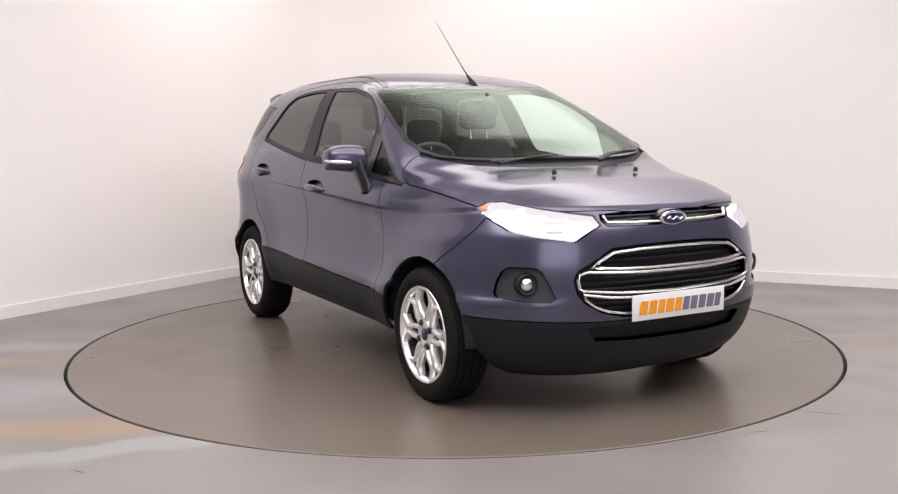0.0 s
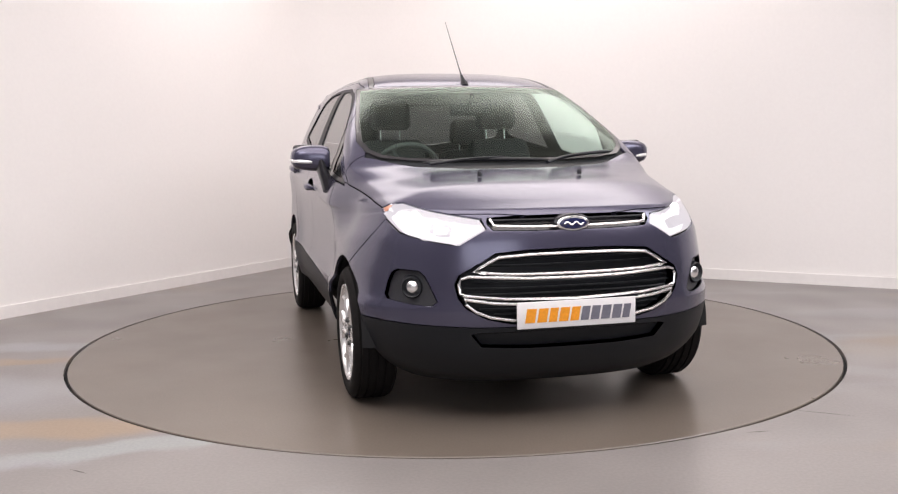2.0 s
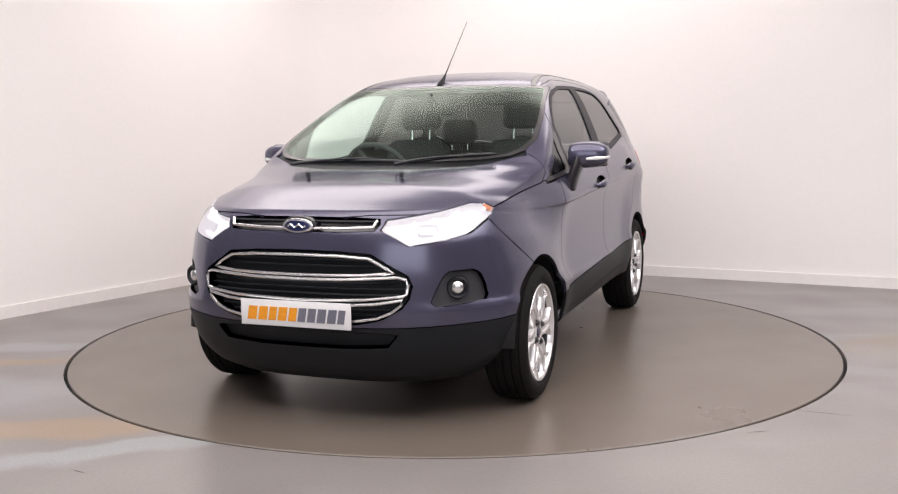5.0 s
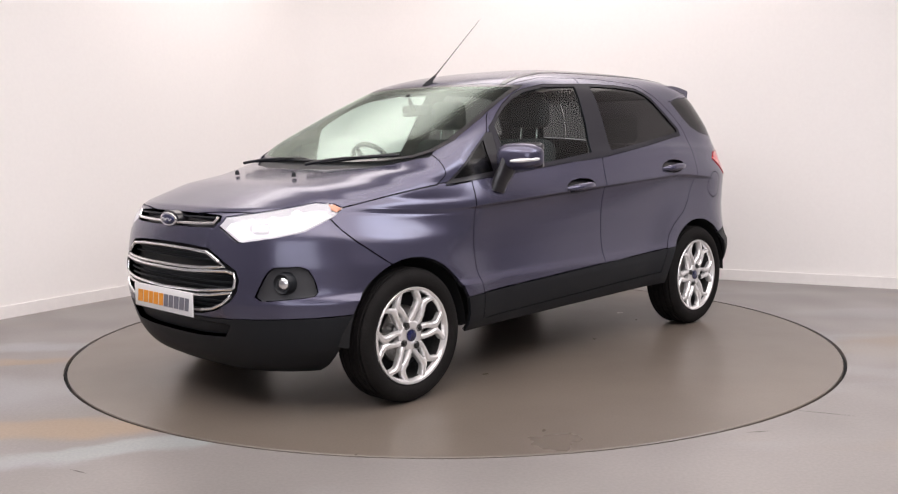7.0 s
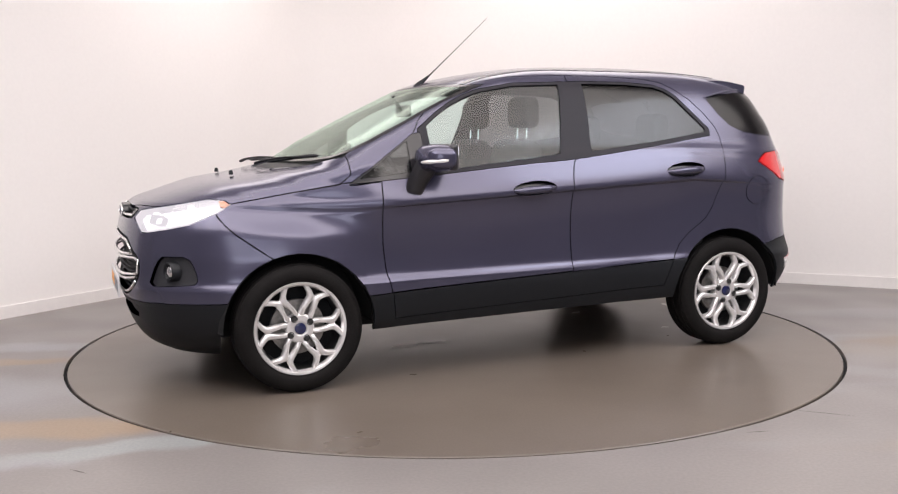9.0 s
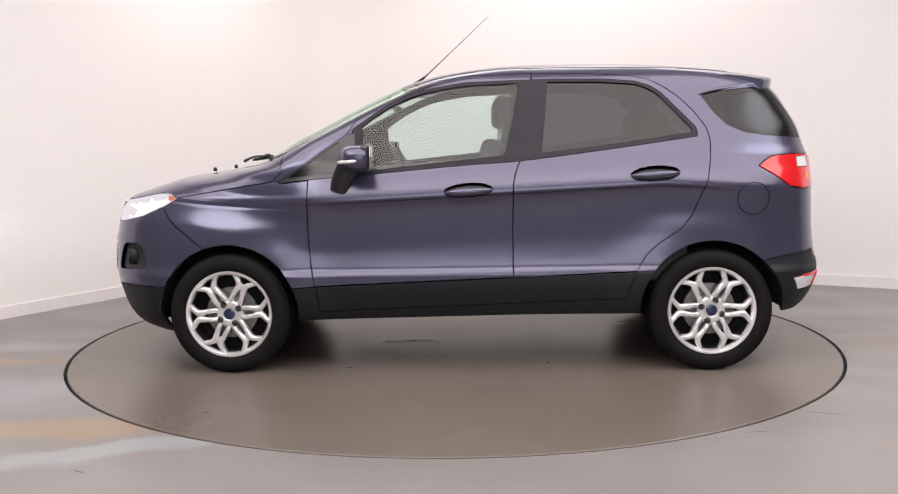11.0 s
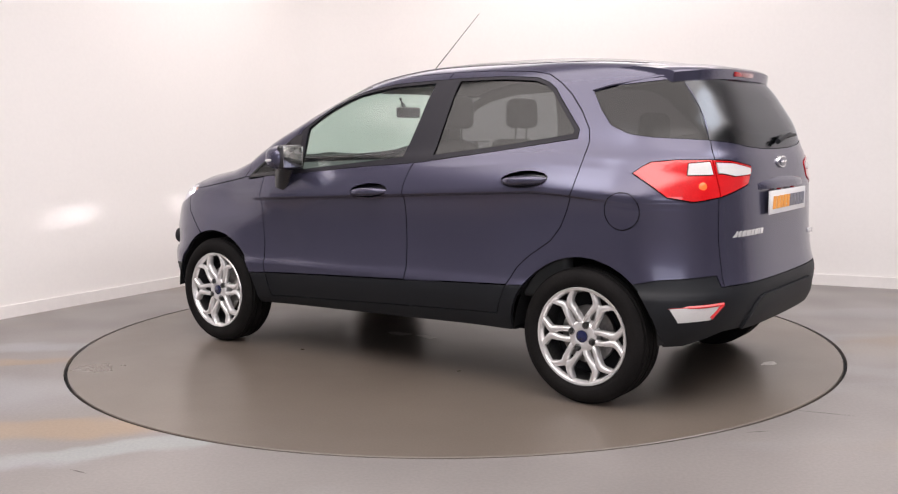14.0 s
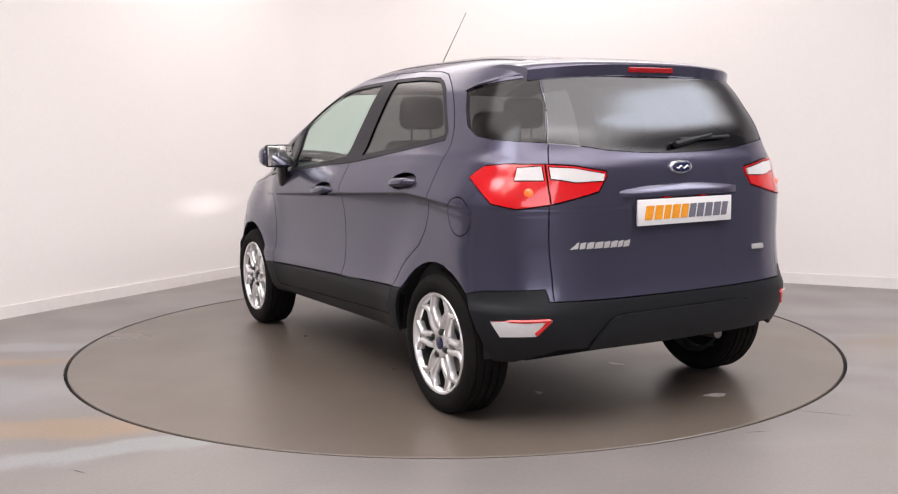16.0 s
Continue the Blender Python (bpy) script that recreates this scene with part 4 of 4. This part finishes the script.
        lathe(bm, [(0.0, -0.01), (0.030, -0.008), (0.036, 0.008), (0.042, 0.012), (0.047, 0.005), (0.052, -0.03)], 28, "x")
        fog = part("fog_lamp", bm, BLACK, BUMPER, "round fog lamp in a black bezel")
        fog.matrix_basis = pose(1.838, s * 0.652, 0.597, 0, 0, s * 22)
        bm = bmesh.new()
        lathe(bm, [(0.0, 0.012), (0.012, 0.011), (0.025, 0.006), (0.031, -0.002)], 24, "x")
        part("fog_lens", bm, CHROME, fog, "clear patterned lens")
        bm = bmesh.new()
        pts = [(1.928 + 0.003, s * 0.562, 0.522), (1.87, s * 0.64, 0.520), (1.80, s * 0.697, 0.527), (1.722, s * 0.752, 0.536)]
        tube(bm, fine(pts), 0.0035, 6)
        part("recess_lip", bm, PAINT, BUMPER)


def letters(parent, x, y0, y1, z, h, flip):
    """Ten slanted blocks, five orange and five grey, in place of a dealer's lettering."""
    n = 10
    gaps = [1.15, 1.1, 0.95, 1.1, 1.0, 0.95, 1.0, 1.05, 1.05, 0.85]
    total = sum(gaps)
    at = y0
    for k in range(n):
        w = (y1 - y0) * gaps[k] / total
        a, b = at + 0.1 * w, at + 0.9 * w
        at += w
        bm = bmesh.new()
        lean = 0.010 if y1 > y0 else -0.010
        q = []
        for dx in (0, 0.002):
            q.append([bm.verts.new((x + flip * dx, yy + (lean if zz > 0 else 0), z + zz * h / 2)) for yy, zz in ((a, -1), (b, -1), (b, 1), (a, 1))])
        bm.faces.new(q[0])
        bm.faces.new(q[1])
        for i in range(4):
            bm.faces.new((q[0][i], q[0][(i + 1) % 4], q[1][(i + 1) % 4], q[1][i]))
        bmesh.ops.recalc_face_normals(bm, faces=bm.faces)
        part("plate_mark", bm, ORANGE if k < 5 else GREY_INK, parent, "orange printed block" if k < 5 else "grey printed block", smooth=False)


def plates():
    bm = bmesh.new()
    box(bm, (2.046, -0.262, 0.432), (2.056, 0.262, 0.543), 0.003)
    p = part("front_plate", bm, WHITE, BUMPER, "white plate with orange and grey printed blocks")
    letters(p, 2.0565, -0.235, 0.235, 0.486, 0.058, 1)
    bm = bmesh.new()
    box(bm, (-1.916, -0.264, 0.844), (-1.906, 0.264, 0.952), 0.003)
    p = part("rear_plate", bm, WHITE, GATE, "white plate with orange and grey printed blocks")
    letters(p, -1.9165, 0.235, -0.235, 0.897, 0.058, -1)


def spoiler():
    bm = bmesh.new()
    rows = []
    for y in np.linspace(-0.575, 0.575, 41):
        u = abs(y) / 0.575
        dx = 0.11 * u ** 5
        dz = -0.026 * u ** 2.5
        th = 0.056 * (1 - 0.1 * u ** 6)
        ring = [(-1.30 + dx * 0.4, 1.548 + dz), (-1.45 + dx * 0.6, 1.554 + dz), (-1.58 + dx, 1.545 + dz), (-1.675 + dx, 1.527 + dz), (-1.686 + dx, 1.518 + dz), (-1.680 + dx, 1.527 - th + dz), (-1.66 + dx, 1.518 - th + dz), (-1.56 + dx, 1.50 - th * 0.6 + dz), (-1.40 + dx * 0.5, 1.50 + dz)]
        rows.append([bm.verts.new((x, y, z)) for x, z in ring])
    for r, q in zip(rows, rows[1:]):
        for i in range(9):
            bm.faces.new((r[i], r[(i + 1) % 9], q[(i + 1) % 9], q[i]))
    bm.faces.new(rows[0])
    bm.faces.new(rows[-1])
    bmesh.ops.recalc_face_normals(bm, faces=bm.faces)
    sp = part("spoiler", bm, PAINT, GATE, sharp=35)
    for s in (1, -1):
        bm = bmesh.new()
        ends = [(-1.215, 0.660, 1.423), (-1.30, 0.647, 1.444), (-1.42, 0.612, 1.462), (-1.50, 0.580, 1.474), (-1.56, 0.55, 1.482)]
        tube(bm, [(x, s * y, z) for x, y, z in ends], [0.004, 0.009, 0.013, 0.012, 0.005], 10, squash=0.8)
        part("spoiler_wing", bm, PAINT, sp)
    bm = bmesh.new()
    box(bm, (-1.690, -0.125, 1.484), (-1.676, 0.125, 1.508), 0.004)
    part("brake_lamp", bm, RED_DARK, sp, "dark red high brake lamp")


def door_mirror(s):
    door = SIDES[s][0]
    bm = bmesh.new()
    rows = []
    for u, sc in ((0.0, 0.80), (0.06, 0.92), (0.15, 0.98), (0.3, 1.0), (0.5, 1.0), (0.68, 0.98), (0.80, 0.93), (0.89, 0.84), (0.95, 0.70), (0.985, 0.50), (1.0, 0.25)):
        y = 0.828 + 0.196 * u
        top_z, low_z = 1.180 + 0.030 * u * (0.75 - u), 1.040 + 0.014 * u
        cz, hz = (top_z + low_z) / 2, (top_z - low_z) / 2 * sc
        cx, hx = 0.578 - 0.040 * u, 0.088 * sc
        ring = []
        for j in range(20):
            a = 2 * math.pi * j / 20
            c, d = math.cos(a), math.sin(a)
            ring.append(bm.verts.new((cx + abs(c) ** 0.7 * (1 if c > 0 else -0.65) * hx, s * y, cz + abs(d) ** 0.7 * (1 if d > 0 else -1) * hz)))
        rows.append(ring)
    for r, q in zip(rows, rows[1:]):
        for j in range(20):
            bm.faces.new((r[j], r[(j + 1) % 20], q[(j + 1) % 20], q[j]))
    bm.faces.new(rows[0])
    bm.faces.new(rows[-1])
    bmesh.ops.recalc_face_normals(bm, faces=bm.faces)
    shell = part("mirror_housing", bm, PAINT, door, "painted door mirror housing", sharp=50)
    bm = bmesh.new()
    rows = []
    for y, x, z, rx, rz in ((0.842, 0.665, 0.940, 0.045, 0.035), (0.852, 0.650, 0.99, 0.050, 0.05), (0.866, 0.620, 1.045, 0.060, 0.05), (0.875, 0.590, 1.10, 0.066, 0.02)):
        rows.append([bm.verts.new((x + rx * math.cos(2 * math.pi * j / 12), s * (y + 0.03 * math.sin(2 * math.pi * j / 12)), z + 0.012 * math.cos(2 * math.pi * j / 12))) for j in range(12)])
    for r, q in zip(rows, rows[1:]):
        for j in range(12):
            bm.faces.new((r[j], r[(j + 1) % 12], q[(j + 1) % 12], q[j]))
    bm.faces.new(rows[0])
    bm.faces.new(rows[-1])
    bmesh.ops.recalc_face_normals(bm, faces=bm.faces)
    part("mirror_stalk", bm, TRIM, door, "black mirror stalk")
    bm = bmesh.new()
    tube(bm, [(0.540 + 0.112 * math.cos(u * 1.5), s * (0.915 + 0.106 * math.sin(u * 1.5)), 1.094 + 0.010 * u) for u in np.linspace(0.05, 1, 10)], [0.005, 0.008, 0.009, 0.010, 0.011, 0.011, 0.011, 0.011, 0.010, 0.006], 8)
    part("indicator", bm, CLEAR_LENS, shell, "clear slim indicator lens")
    bm = bmesh.new()
    box(bm, (0.487, min(s * 0.838, s * 1.008), 1.052), (0.530, max(s * 0.838, s * 1.008), 1.184), 0.018, 3)
    part("mirror_bezel", bm, TRIM, shell, "black mirror bezel")
    bm = bmesh.new()
    box(bm, (0.481, min(s * 0.848, s * 0.998), 1.062), (0.486, max(s * 0.848, s * 0.998), 1.175), 0.002)
    part("mirror_glass", bm, MIRROR, shell, "silvered mirror glass")


def door_handle(parent, s, region, x, y, z):
    cup = panel("handle_cup", [region], TRIM, parent, "dark handle recess", sides=s, offset=-0.028, gap=0, flange=0.028)
    bm = bmesh.new()
    us = np.linspace(-1, 1, 17)
    pts = [(x + 0.119 * u, s * (y - 0.004 + 0.028 * (1 - u ** 4)), z - 0.055 * 0.119 * u - 0.006) for u in us]
    tube(bm, pts, [0.009 + 0.013 * (1 - abs(u) ** 3) for u in us], 12)
    part("door_handle", bm, PAINT, cup, "body-coloured pull handle")


def wipers():
    def blade(path, width, name, parent, label):
        bm = bmesh.new()
        tube(bm, path, width, 8, squash=0.7)
        return part(name, bm, BLACK, parent, label)

    def ws(y, z, lift=0.012):
        x = on_front(y, z)
        return (x + lift * 0.5, y, z + lift)

    for pivot, tip, a, b in (((-0.44, 1.080), (-0.02, 1.106), (-0.46, 1.090), (0.17, 1.094)), ((0.14, 1.080), (0.42, 1.114), (0.18, 1.090), (0.58, 1.126))):
        arm = blade([ws(pivot[0] + (tip[0] - pivot[0]) * u, pivot[1] + (tip[1] - pivot[1]) * u, 0.010 + 0.010 * math.sin(math.pi * u)) for u in np.linspace(0, 1, 9)], [0.012, 0.011, 0.010, 0.009, 0.008, 0.008, 0.007, 0.007, 0.005], "wiper", CAR, "black windscreen wiper")
        blade([ws(a[0] + (b[0] - a[0]) * u, a[1] + (b[1] - a[1]) * u + 0.008 * math.sin(math.pi * u), 0.006) for u in np.linspace(0, 1, 13)], [0.005] + [0.013] * 11 + [0.005], "wiper_blade", arm, "black rubber wiper blade")
    for s in (1, -1):
        bm = bmesh.new()
        lathe(bm, [(0, 0.014), (0.007, 0.012), (0.011, 0.004), (0.012, -0.01)], 12, "z")
        o = part("washer_nozzle", bm, BLACK, CAR, "black washer nozzle")
        o.matrix_basis = pose(1.465, s * 0.245, 1.046)
    # rear wiper
    bm = bmesh.new()
    tube(bm, [(on_back(y, 1.175 + dz) - 0.022, y, 1.175 + dz) for y, dz in ((0.02, 0.0), (-0.05, 0.012), (-0.12, 0.025), (-0.2, 0.038))], [0.013, 0.012, 0.010, 0.007], 10)
    w = part("rear_wiper", bm, BLACK, GATE, "black rear wiper")
    bm = bmesh.new()
    tube(bm, [(on_back(y, 1.20) - 0.014, y, 1.195 + 0.035 * (-y - 0.02)) for y in np.linspace(-0.02, -0.31, 9)], 0.008, 8)
    part("wiper_blade", bm, BLACK, w)
    # antenna
    bm = bmesh.new()
    tube(bm, [(0.325, 0, 1.500), (0.310, 0, 1.522), (0.285, 0, 1.545), (0.255, 0, 1.570)], [0.028, 0.020, 0.011, 0.007], 12)
    a = part("antenna", bm, BLACK, CAR, "black roof antenna base with thin rod")
    bm = bmesh.new()
    tube(bm, [(0.262, 0, 1.563), (0.19, 0, 1.628), (-0.127, 0.004, 1.918)], [0.0045, 0.0030, 0.0014], 8)
    part("antenna_rod", bm, DARK_ALLOY, a, "thin grey metal rod")


def tail_details():
    # ledge above the plate, badge bars, lamp bulbs, tow cover, fuel flap
    bm = bmesh.new()
    rows = []
    for y in np.linspace(-0.33, 0.33, 21):
        u = abs(y) / 0.33
        x = on_back(y, 0.98)
        t = 0.030 * (1 - u ** 4)
        rows.append([bm.verts.new((x + 0.01, y, 1.018 - 0.02 * u * u)), bm.verts.new((x - t * 0.5, y, 1.000 - 0.012 * u * u)), bm.verts.new((x - t, y, 0.972)), bm.verts.new((x - t * 0.9, y, 0.962)), bm.verts.new((x + 0.01, y, 0.958))])
    for r, q in zip(rows, rows[1:]):
        for i in range(4):
            bm.faces.new((r[i], r[i + 1], q[i + 1], q[i]))
    bmesh.ops.recalc_face_normals(bm, faces=bm.faces)
    ledge = part("plate_ledge", bm, PAINT, GATE, "painted ledge over the plate", sharp=60)
    for y in (-0.10, 0.10):
        bm = bmesh.new()
        box(bm, (-1.912, y - 0.02, 0.953), (-1.895, y + 0.02, 0.960), 0.002)
        part("plate_lamp", bm, RED_DARK, ledge, "small plate lamp")
    y = 0.565
    for k, w in enumerate((0.038, 0.026, 0.032, 0.038, 0.028, 0.032, 0.024, 0.030)):
        bm = bmesh.new()
        x0, x1 = on_back(y, 0.775), on_back(y - w, 0.775)
        q = []
        for d in (0, 0.004):
            q.append([bm.verts.new((x0 - d, y, 0.762)), bm.verts.new((x1 - d, y - w + 0.003, 0.764)), bm.verts.new((x1 - d, y - w - 0.004, 0.790)), bm.verts.new((x0 - d, y - 0.006, 0.786))])
        bm.faces.new(q[0])
        bm.faces.new(q[1])
        for i in range(4):
            bm.faces.new((q[0][i], q[0][(i + 1) % 4], q[1][(i + 1) % 4], q[1][i]))
        bmesh.ops.recalc_face_normals(bm, faces=bm.faces)
        part("badge_bar", bm, ALLOY, GATE, "plain chrome badge bar", smooth=False)
        y -= w + 0.004
    bm = bmesh.new()
    box(bm, (on_back(0.44, 0.70) - 0.006, -0.50, 0.700), (on_back(0.44, 0.70) + 0.02, -0.43, 0.722), 0.002)
    part("badge_bar", bm, ALLOY, GATE, "plain chrome badge bar")
    for s in (1, -1):
        bm = bmesh.new()
        lathe(bm, [(0, 0.006), (0.012, 0.004), (0.019, 0.0)], 16, "x")
        o = part("tail_bulb", bm, BULB, SIDES[s][3], "glowing tail bulb")
        o.matrix_basis = pose(on_back(0.70, 0.992) - 0.002, s * 0.706, 0.992, 0, 0, 180 - s * 42)
        # red edge of the bumper reflector
        bm = bmesh.new()
        edge = [(on_back(y, z) - 0.002, s * (y + 0.002), z) for y, z in ((0.838, 0.474), (0.815, 0.475), (0.78, 0.477), (0.74, 0.479), (0.70, 0.482), (0.655, 0.484), (0.70, 0.424))]
        tube(bm, edge[:6], 0.008, 6)
        tube(bm, edge[5:], 0.009, 6)
        part("reflector_edge", bm, RED, CAR, "red reflector edge")


nose()
plates()
spoiler()
for side_sign in (1, -1):
    door_mirror(side_sign)
    door_handle(SIDES[side_sign][0], side_sign, "handle_front", -0.005, 0.864, 0.943)
    door_handle(SIDES[side_sign][1], side_sign, "handle_rear", -0.960, 0.856, 1.018)
wipers()
tail_details()

# ---- inside the car ----


def seat(x, y, rear=False):
    holder = new("rear_seat" if rear else "front_seat")
    holder.parent = CAR
    w = 0.25
    bm = bmesh.new()
    box(bm, (x - 0.02, y - w, 0.42), (x + 0.50, y + w, 0.62), 0.06, 4)
    part("seat_cushion", bm, FABRIC, holder)
    bm = bmesh.new()
    box(bm, (-0.09, -w, 0.0), (0.07, w, 0.66 if not rear else 0.58), 0.06, 4)
    for v in bm.verts:
        v.co.y *= 1 - 0.22 * max(0, v.co.z - 0.2) / 0.42
    bmesh.ops.rotate(bm, verts=bm.verts, cent=(0, 0, 0), matrix=Matrix.Rotation(radians(-16), 3, "Y"))
    bmesh.ops.translate(bm, verts=bm.verts, vec=(x, y, 0.56))
    part("seat_back", bm, FABRIC, holder)
    hz = 1.345 if not rear else 1.24
    hx = x - 0.215 if not rear else x - 0.19
    bm = bmesh.new()
    box(bm, (hx - 0.055, y - 0.13, hz - 0.085), (hx + 0.05, y + 0.13, hz + 0.095), 0.045, 4)
    for v in bm.verts:
        v.co.y = y + (v.co.y - y) * (1 - 0.9 * max(0, v.co.z - hz))
    part("headrest", bm, FABRIC, holder)
    for d in (-0.06, 0.06):
        bm = bmesh.new()
        tube(bm, [(hx, y + d, hz - 0.06), (hx + 0.01, y + d, hz - 0.16)], 0.006, 8)
        part("headrest_post", bm, CHROME, holder, "chrome headrest post")


def cabin():
    for y in (0.37, -0.37):
        seat(0.02, y * 0.92)
        seat(-0.85, y * 1.05, True)
    bm = bmesh.new()
    rows = []
    for y in np.linspace(-0.74, 0.74, 21):
        hood = 0.045 * math.exp(-((y + 0.37) / 0.2) ** 2)
        ring = [(1.12, 1.065), (0.95, 1.055), (0.78, 1.045 + hood * 0.6), (0.66, 1.03 + hood), (0.60, 0.99 + hood * 0.6), (0.60, 0.85), (0.66, 0.70), (0.80, 0.60)]
        rows.append([bm.verts.new((x - 0.05 * (abs(y) / 0.74) ** 2, y, z)) for x, z in ring])
    for r, q in zip(rows, rows[1:]):
        for i in range(7):
            bm.faces.new((r[i], r[i + 1], q[i + 1], q[i]))
    bmesh.ops.recalc_face_normals(bm, faces=bm.faces)
    part("dashboard", bm, DASH, CAR, "dark textured dashboard")
    bm = bmesh.new()
    n = 36
    tube(bm, [(0.19 * math.cos(2 * math.pi * k / n), 0.19 * math.sin(2 * math.pi * k / n), 0) for k in range(n)], 0.015, 10, True)
    for a in (90 + 0, 210, 330):
        tube(bm, [(0.05 * math.cos(radians(a)), 0.05 * math.sin(radians(a)), -0.02), (0.185 * math.cos(radians(a)), 0.185 * math.sin(radians(a)), 0)], 0.016, 8)
    lathe(bm, [(0, 0.0), (0.055, -0.005), (0.07, -0.02), (0.05, -0.05)], 24, "z")
    o = part("steering_wheel", bm, DASH, CAR, "dark steering wheel")
    o.matrix_basis = pose(0.40, -0.37, 1.01, 0, -62, 0)
    bm = bmesh.new()
    box(bm, (0.40, -0.11, 1.335), (0.425, 0.11, 1.40), 0.012, 3)
    tube(bm, [(0.425, 0, 1.37), (0.46, 0, 1.42), (0.475, 0, 1.455)], 0.012, 8)
    part("interior_mirror", bm, BLACK, CAR, "black interior mirror")
    # door linings and a parcel deck
    for s in (1, -1):
        bm = bmesh.new()
        box(bm, (-1.15, min(s * 0.70, s * 0.78), 0.45), (0.75, max(s * 0.70, s * 0.78), 1.02), 0.03, 3)
        part("door_lining", bm, DASH, CAR, "dark door lining")
    bm = bmesh.new()
    box(bm, (-1.74, -0.55, 0.95), (-1.15, 0.55, 0.98), 0.01)
    part("parcel_shelf", bm, DASH, CAR, "dark parcel shelf")
    panel("headliner", ["roof"], HEADLINER, CAR, "pale fabric headliner", offset=-0.035, gap=0, flange=0)


def headlamp_insides():
    for s in (1, -1):
        for x, y, z, r, m in ((1.875, 0.437, 0.836, 0.026, GLOW), (1.725, 0.610, 0.874, 0.028, GLOW)):
            bm = bmesh.new()
            lathe(bm, [(0, r * 0.15), (r * 0.5, r * 0.12), (r * 0.85, r * 0.06), (r, 0), (r * 1.1, -r * 0.3)], 24, "x")
            o = part("bulb_bowl", bm, m, SIDES[s][2], "glowing lamp bowl")
            o.matrix_basis = pose(x, s * y, z, 0, 0, s * 25)
        # the dipped beam: a small bright source deep in a narrow channel, aimed a little down
        at = pose(1.800, s * 0.530, 0.845, 0, 4.5, 0)
        # the channel is added to narrow the beam; its walls glow
        bm = bmesh.new()
        w, h, depth = 0.030, 0.009, 0.11
        rings = [[bm.verts.new((x, a * ww, b * hh)) for a, b in ((1, 1), (-1, 1), (-1, -1), (1, -1))] for x, ww, hh in ((0, w, h), (-depth, w, h), (-depth, w + 0.003, h + 0.003), (0, w + 0.003, h + 0.003))]
        for r, q in zip(rings, rings[1:] + rings[:1]):
            if r is not rings[1]:
                for k in range(4):
                    bm.faces.new((r[k], r[(k + 1) % 4], q[(k + 1) % 4], q[k]))
        bm.faces.new(rings[2])
        bmesh.ops.recalc_face_normals(bm, faces=bm.faces)
        # added plate and inner wall, glowing, cover the dark hole round the channel
        plate = bmesh.new()
        rows = [[plate.verts.new((0.001, a * ww, b * hh)) for a, b in ((1, 1), (-1, 1), (-1, -1), (1, -1))] for ww, hh in ((w, h), (0.06, 0.036))]
        for k in range(4):
            plate.faces.new((rows[0][k], rows[0][(k + 1) % 4], rows[1][(k + 1) % 4], rows[1][k]))
        plate.faces.new([plate.verts.new((x, -s * 0.054, z)) for x, z in ((0.001, -0.036), (0.085, -0.030), (0.085, 0.030), (0.001, 0.036))])
        part("glow_plate", plate, GLOW_SOFT, SIDES[s][2], "added glowing plate that hides the hole round the channel", smooth=False).matrix_basis = at
        part("beam_channel", bm, CHANNEL_GLOW, SIDES[s][2], "added glowing channel that narrows the beam", smooth=False).matrix_basis = at
        bm = bmesh.new()
        bm.faces.new([bm.verts.new((-depth + 0.004, a * 0.024, b * 0.006)) for a, b in ((1, 1), (-1, 1), (-1, -1), (1, -1))])
        part("bulb", bm, BEAM, SIDES[s][2], "glowing headlamp bulb", smooth=False).matrix_basis = at


cabin()
headlamp_insides()
SHELL.free()

TURN = [(0.0, -60.49), (0.5, -61.86), (1.0, -64.96), (1.5, -69.36), (2.0, -75.48), (2.5, -81.20), (3.0, -87.32), (3.5, -93.00), (4.0, -99.14), (4.5, -104.88), (7.0, -134.48), (7.5, -140.14), (8.0, -145.99), (8.5, -151.65), (9.0, -157.61), (11.5, -187.22), (12.0, -192.88), (12.5, -198.70), (13.0, -204.63), (13.5, -210.33), (14.0, -216.45), (14.5, -222.04), (15.0, -228.12), (15.5, -233.87), (16.0, -240.03)]


def motions():
    """The turntable turns, and the car stands a little off its centre."""
    walk(CAR, [(t, pose(0, 0, 0, 0, 0, a) @ pose(-0.0998, 0.0221, 0.011)) for t, a in TURN])
    walk(TURNTABLE, [(t, pose(0, 0, 0, 0, 0, a)) for t, a in TURN])



motions()
